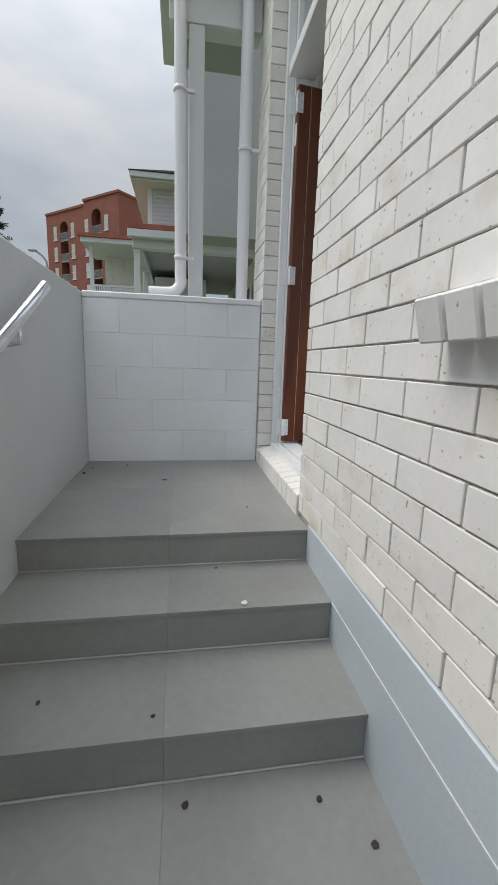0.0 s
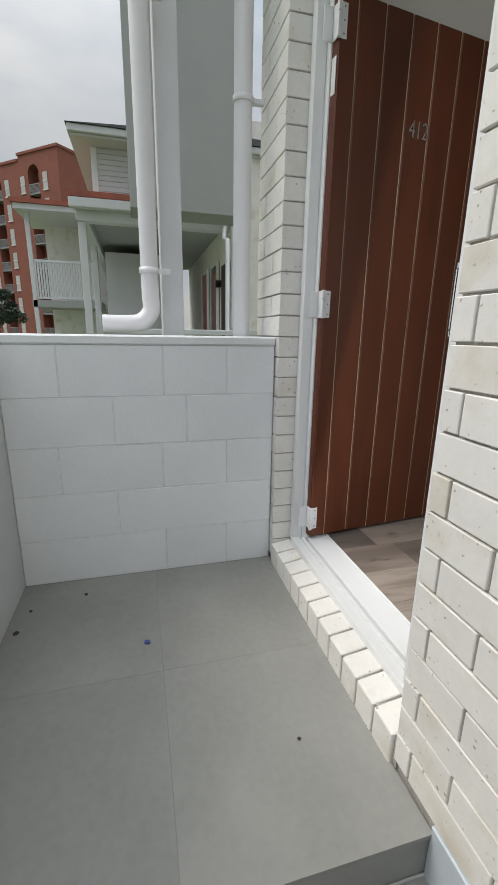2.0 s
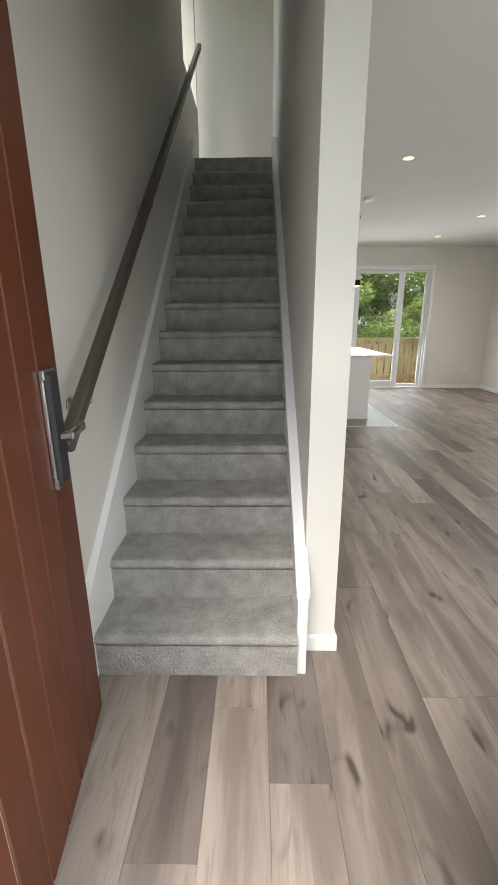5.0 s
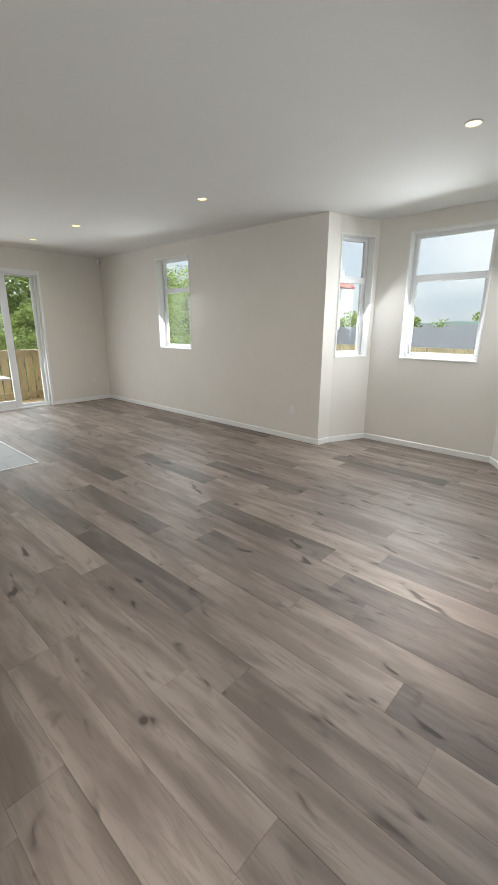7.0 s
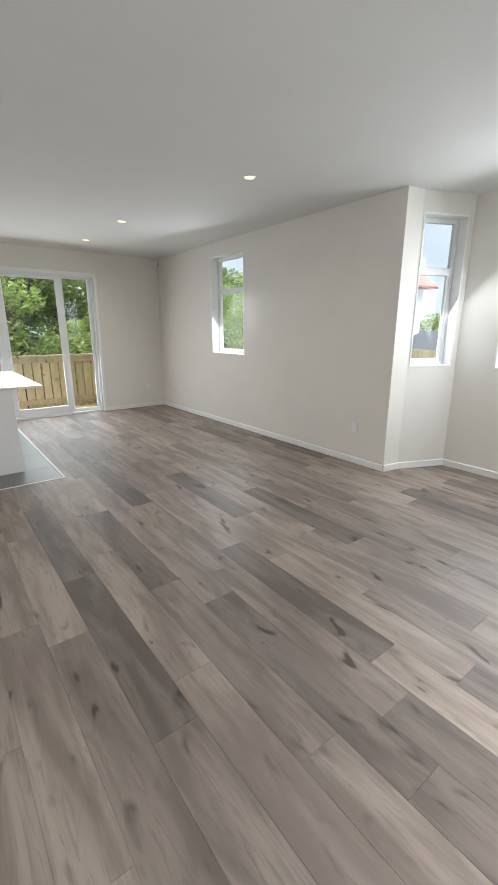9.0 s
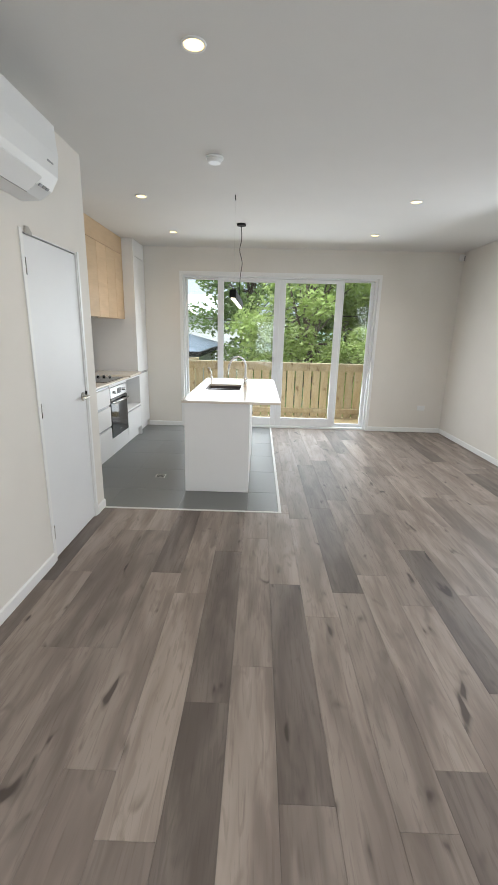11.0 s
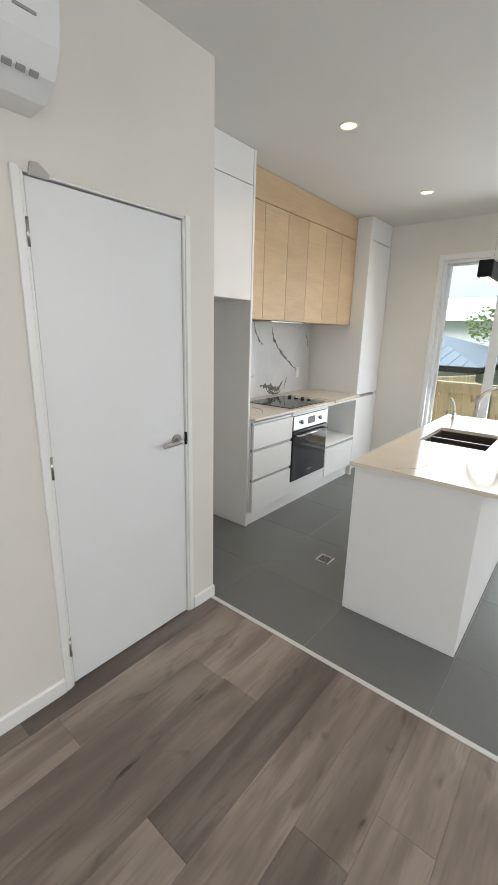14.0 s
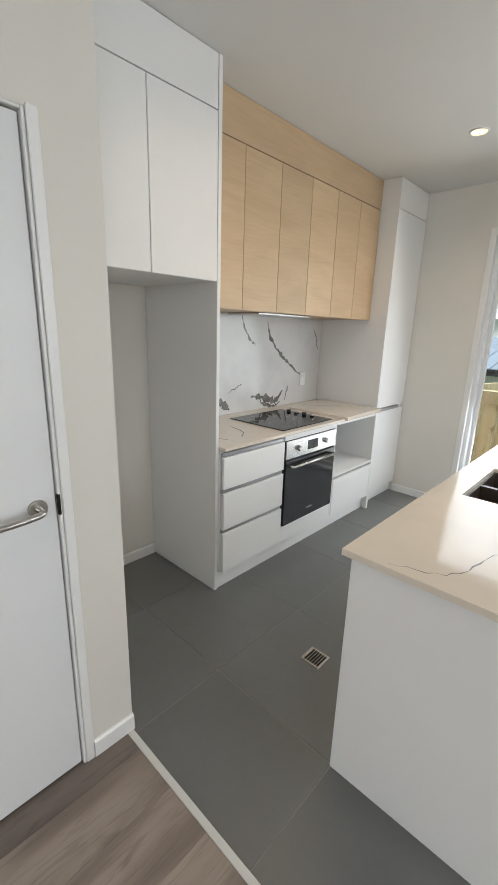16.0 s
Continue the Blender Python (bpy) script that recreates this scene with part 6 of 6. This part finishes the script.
for u0, u1 in ((7.2, us[3]), (us[4], us[5])):
    solid.append(((u0, 0.0, GZ), (u1, 1.3, 21.6)))
apt_part("wall", solid, REDBRICK)
apt_part("parapet", [((-0.1, -0.12, 22.2), (7.3, 14.1, 22.5)), ((7.3, -0.12, 21.6), (16.3, 14.1, 21.9))], REDBRICK)
for yc, hw, zt in APT_BAYS:
    top = 22.2 if yc < 7 else 21.6
    bm = bmesh.new()
    arc = [(yc + hw * math.cos(math.pi * k / 12), zt - hw + hw * math.sin(math.pi * k / 12)) for k in range(13)]
    for (a, za), (b, zb) in zip(arc, arc[1:]):
        vs = [[bm.verts.new((p, -v, z - GZ)) for p, z in ((a, za), (a, top), (b, top), (b, zb))] for v in (0.0, 1.3)]
        for f in vs:
            bm.faces.new(f)
        bm.faces.new([vs[0][0], vs[0][3], vs[1][3], vs[1][0]])
    from_bm("arch", bm, REDBRICK, parent=apt)
    floor_z = 0.0
    while floor_z < zt - 2.0:
        apt_part("balcony", [((yc - hw, 0.05, floor_z), (yc + hw, 1.3, floor_z + 0.22)), ((yc - hw, -0.02, floor_z + 1.1), (yc + hw, 0.05, floor_z + 1.18))] + [((yc - hw + 0.16 * q, 0.0, floor_z + 0.2), (yc - hw + 0.05 + 0.16 * q, 0.04, floor_z + 1.1)) for q in range(int(2 * hw / 0.16) + 1)], GREYPLASTIC)
        apt_part("balcony_door", [((yc - 0.6, 1.24, floor_z + 0.25), (yc + 0.6, 1.29, floor_z + 2.3))], DARKWINDOW)
        for s in (-2.1, 2.1):
            apt_part("window", [((yc + s - 0.4, -0.03, floor_z + 0.35), (yc + s + 0.4, 0.02, floor_z + 2.25))], BLIND)
            apt_part("window_bar", [((yc + s - 0.44, -0.07, floor_z + 1.2), (yc + s + 0.44, -0.031, floor_z + 1.3)), ((yc + s - 0.5, -0.08, floor_z + 0.2), (yc + s + 0.5, 0.0, floor_z + 0.34))], WEATHERBOARD)
        floor_z += 2.93
tagged(apt, "tall red brick apartment block with arched balcony bays", "apartment block")

sl = empty("street_lamp", (-40, -13.2, GZ))
tube("pole", bend([(-40, -12.0, GZ), (-40, -12.05, 4), (-40, -12.1, 8.2), (-40, -12.35, 9.2), (-40, -13.0, 9.75)], 6), 0.09, GREYPLASTIC, sl)
box("head", (-40.15, -13.6, 9.68), (-39.85, -12.9, 9.85), GREYPLASTIC, 0.03, sl)
tagged(sl, "grey steel street lamp with curved arm", "street lamp")
for p, h, r0 in (((-38, -13.6), 6.2, 2.6), ((-42, -16.0), 7.0, 3.0), ((-36, -17.5), 7.0, 3.0), ((-50, -14.2), 6.0, 2.6)):
    tree("tree", (p[0], p[1], GZ), h + 1.5, r0, PINELEAF, 300 + int(h * 10 + p[1]), "dark street tree beyond the wall", 20, 150, 0.2, 0.1)
norfolk = empty("norfolk_pine", (-46, -18.6, GZ))
cyl("trunk", (-46, -18.6, GZ), (-46, -18.6, 16), 0.3, BARK, 10, norfolk, 0.03)
cent = []
for k in range(14):
    z = 2 + k * 1.25
    rad = 3.6 * (1 - k / 15)
    for q in range(6):
        a = q * math.pi / 3 + k
        for s in (0.35, 0.65, 0.95):
            cent.append((Vector((rad * s * math.cos(a), rad * s * math.sin(a), z + 0.2 * s)), 0.42))
leaves_mesh("foliage", cent, 26, 0.16, 1.0, PINELEAF, 9, norfolk).location = (0, 0, 0)
tagged(norfolk, "tall dark tiered pine tree on the street", "tree")

# ---- block and brick pieces of the garden and front walls ----
BZ0 = -0.142
BLOCK_JOINTS = ((-0.22, 0.05), (-0.41,), (-0.62, -0.22, 0.05), (-0.405, -0.118), (-0.594, -0.206, 0.05))
for k in range(5):
    z0, z1 = BZ0 + k * 0.196, BZ0 + (k + 1) * 0.196
    ends = [GY0 + 0.001, *BLOCK_JOINTS[k], GY1 - 0.006]
    for y0, y1 in zip(ends, ends[1:]):
        box("block", (-0.93, y0 + 0.0001, z0 + 0.0001), (-0.9 + rng.uniform(0, 0.0015), y1 - 0.0001, z1 - 0.0001), BLOCK, 0.0032, endwall)

COURSE, BL = 0.083, 0.233
Z0 = -0.118
brick_meshes = {}
rest = bmesh.new()


def brick(x0, x1, z0, near, depth=0.10):
    w = round(x1 - x0 - 0.006, 3)
    cx, cz = (x0 + x1) / 2, z0 + COURSE / 2
    jy = rng.uniform(-0.0015, 0.0015)
    if not near:
        bm_box(rest, (cx - w / 2, BY + jy, cz - 0.0388), (cx + w / 2, BY + 0.05, cz + 0.0388))
        return
    if w not in brick_meshes:
        bm = bmesh.new()
        bm_box(bm, (-w / 2, 0, -0.0388), (w / 2, depth - 0.002, 0.0388), 0.0018)
        me = bpy.data.meshes.new("brick")
        bm.to_mesh(me)
        bm.free()
        me.materials.append(BRICK)
        brick_meshes[w] = me
    ob = new("brick", brick_meshes[w])
    ob.parent = front
    ob.location = (cx, BY + jy, cz)
    ob.rotation_euler = (rng.uniform(-0.006, 0.006), rng.uniform(-0.004, 0.004), rng.uniform(-0.006, 0.006))


for k in range(66):
    z = Z0 + k * COURSE
    off = BL / 2 if k % 2 else 0.0
    spans = [(-1.2, DX0), (DX1, 4.2)] if z < 2.62 else [(-1.2, 4.2)]
    for s0, s1 in spans:
        x = s1 - off - 20 * BL if s1 == DX0 else s0 + 0.055 + off - BL
        while x < s1:
            x0, x1 = max(x, s0), min(x + BL, s1)
            x += BL
            if x1 - x0 < 0.03:
                continue
            if 0.60 < z + COURSE / 2 < 1.95 and x1 > 1.0 and x0 < 2.2:
                if x0 < 1.14 and x0 > 0.7:
                    x1 = 1.14
                elif x1 > 2.2:
                    x0 = 2.2
                else:
                    continue
            if z < 0.56 < z + COURSE and 1.0 < (x0 + x1) / 2 < 2.25:
                pass
            near = (-1.5 < x0 < 1.25) and z < 2.6 and (x0 < 0 or z < 2.0)
            brick(x0, x1, z, near)
rest_ob = from_bm("bricks", rest, BRICK, parent=front)
tagged(rest_ob, kind="stuff")
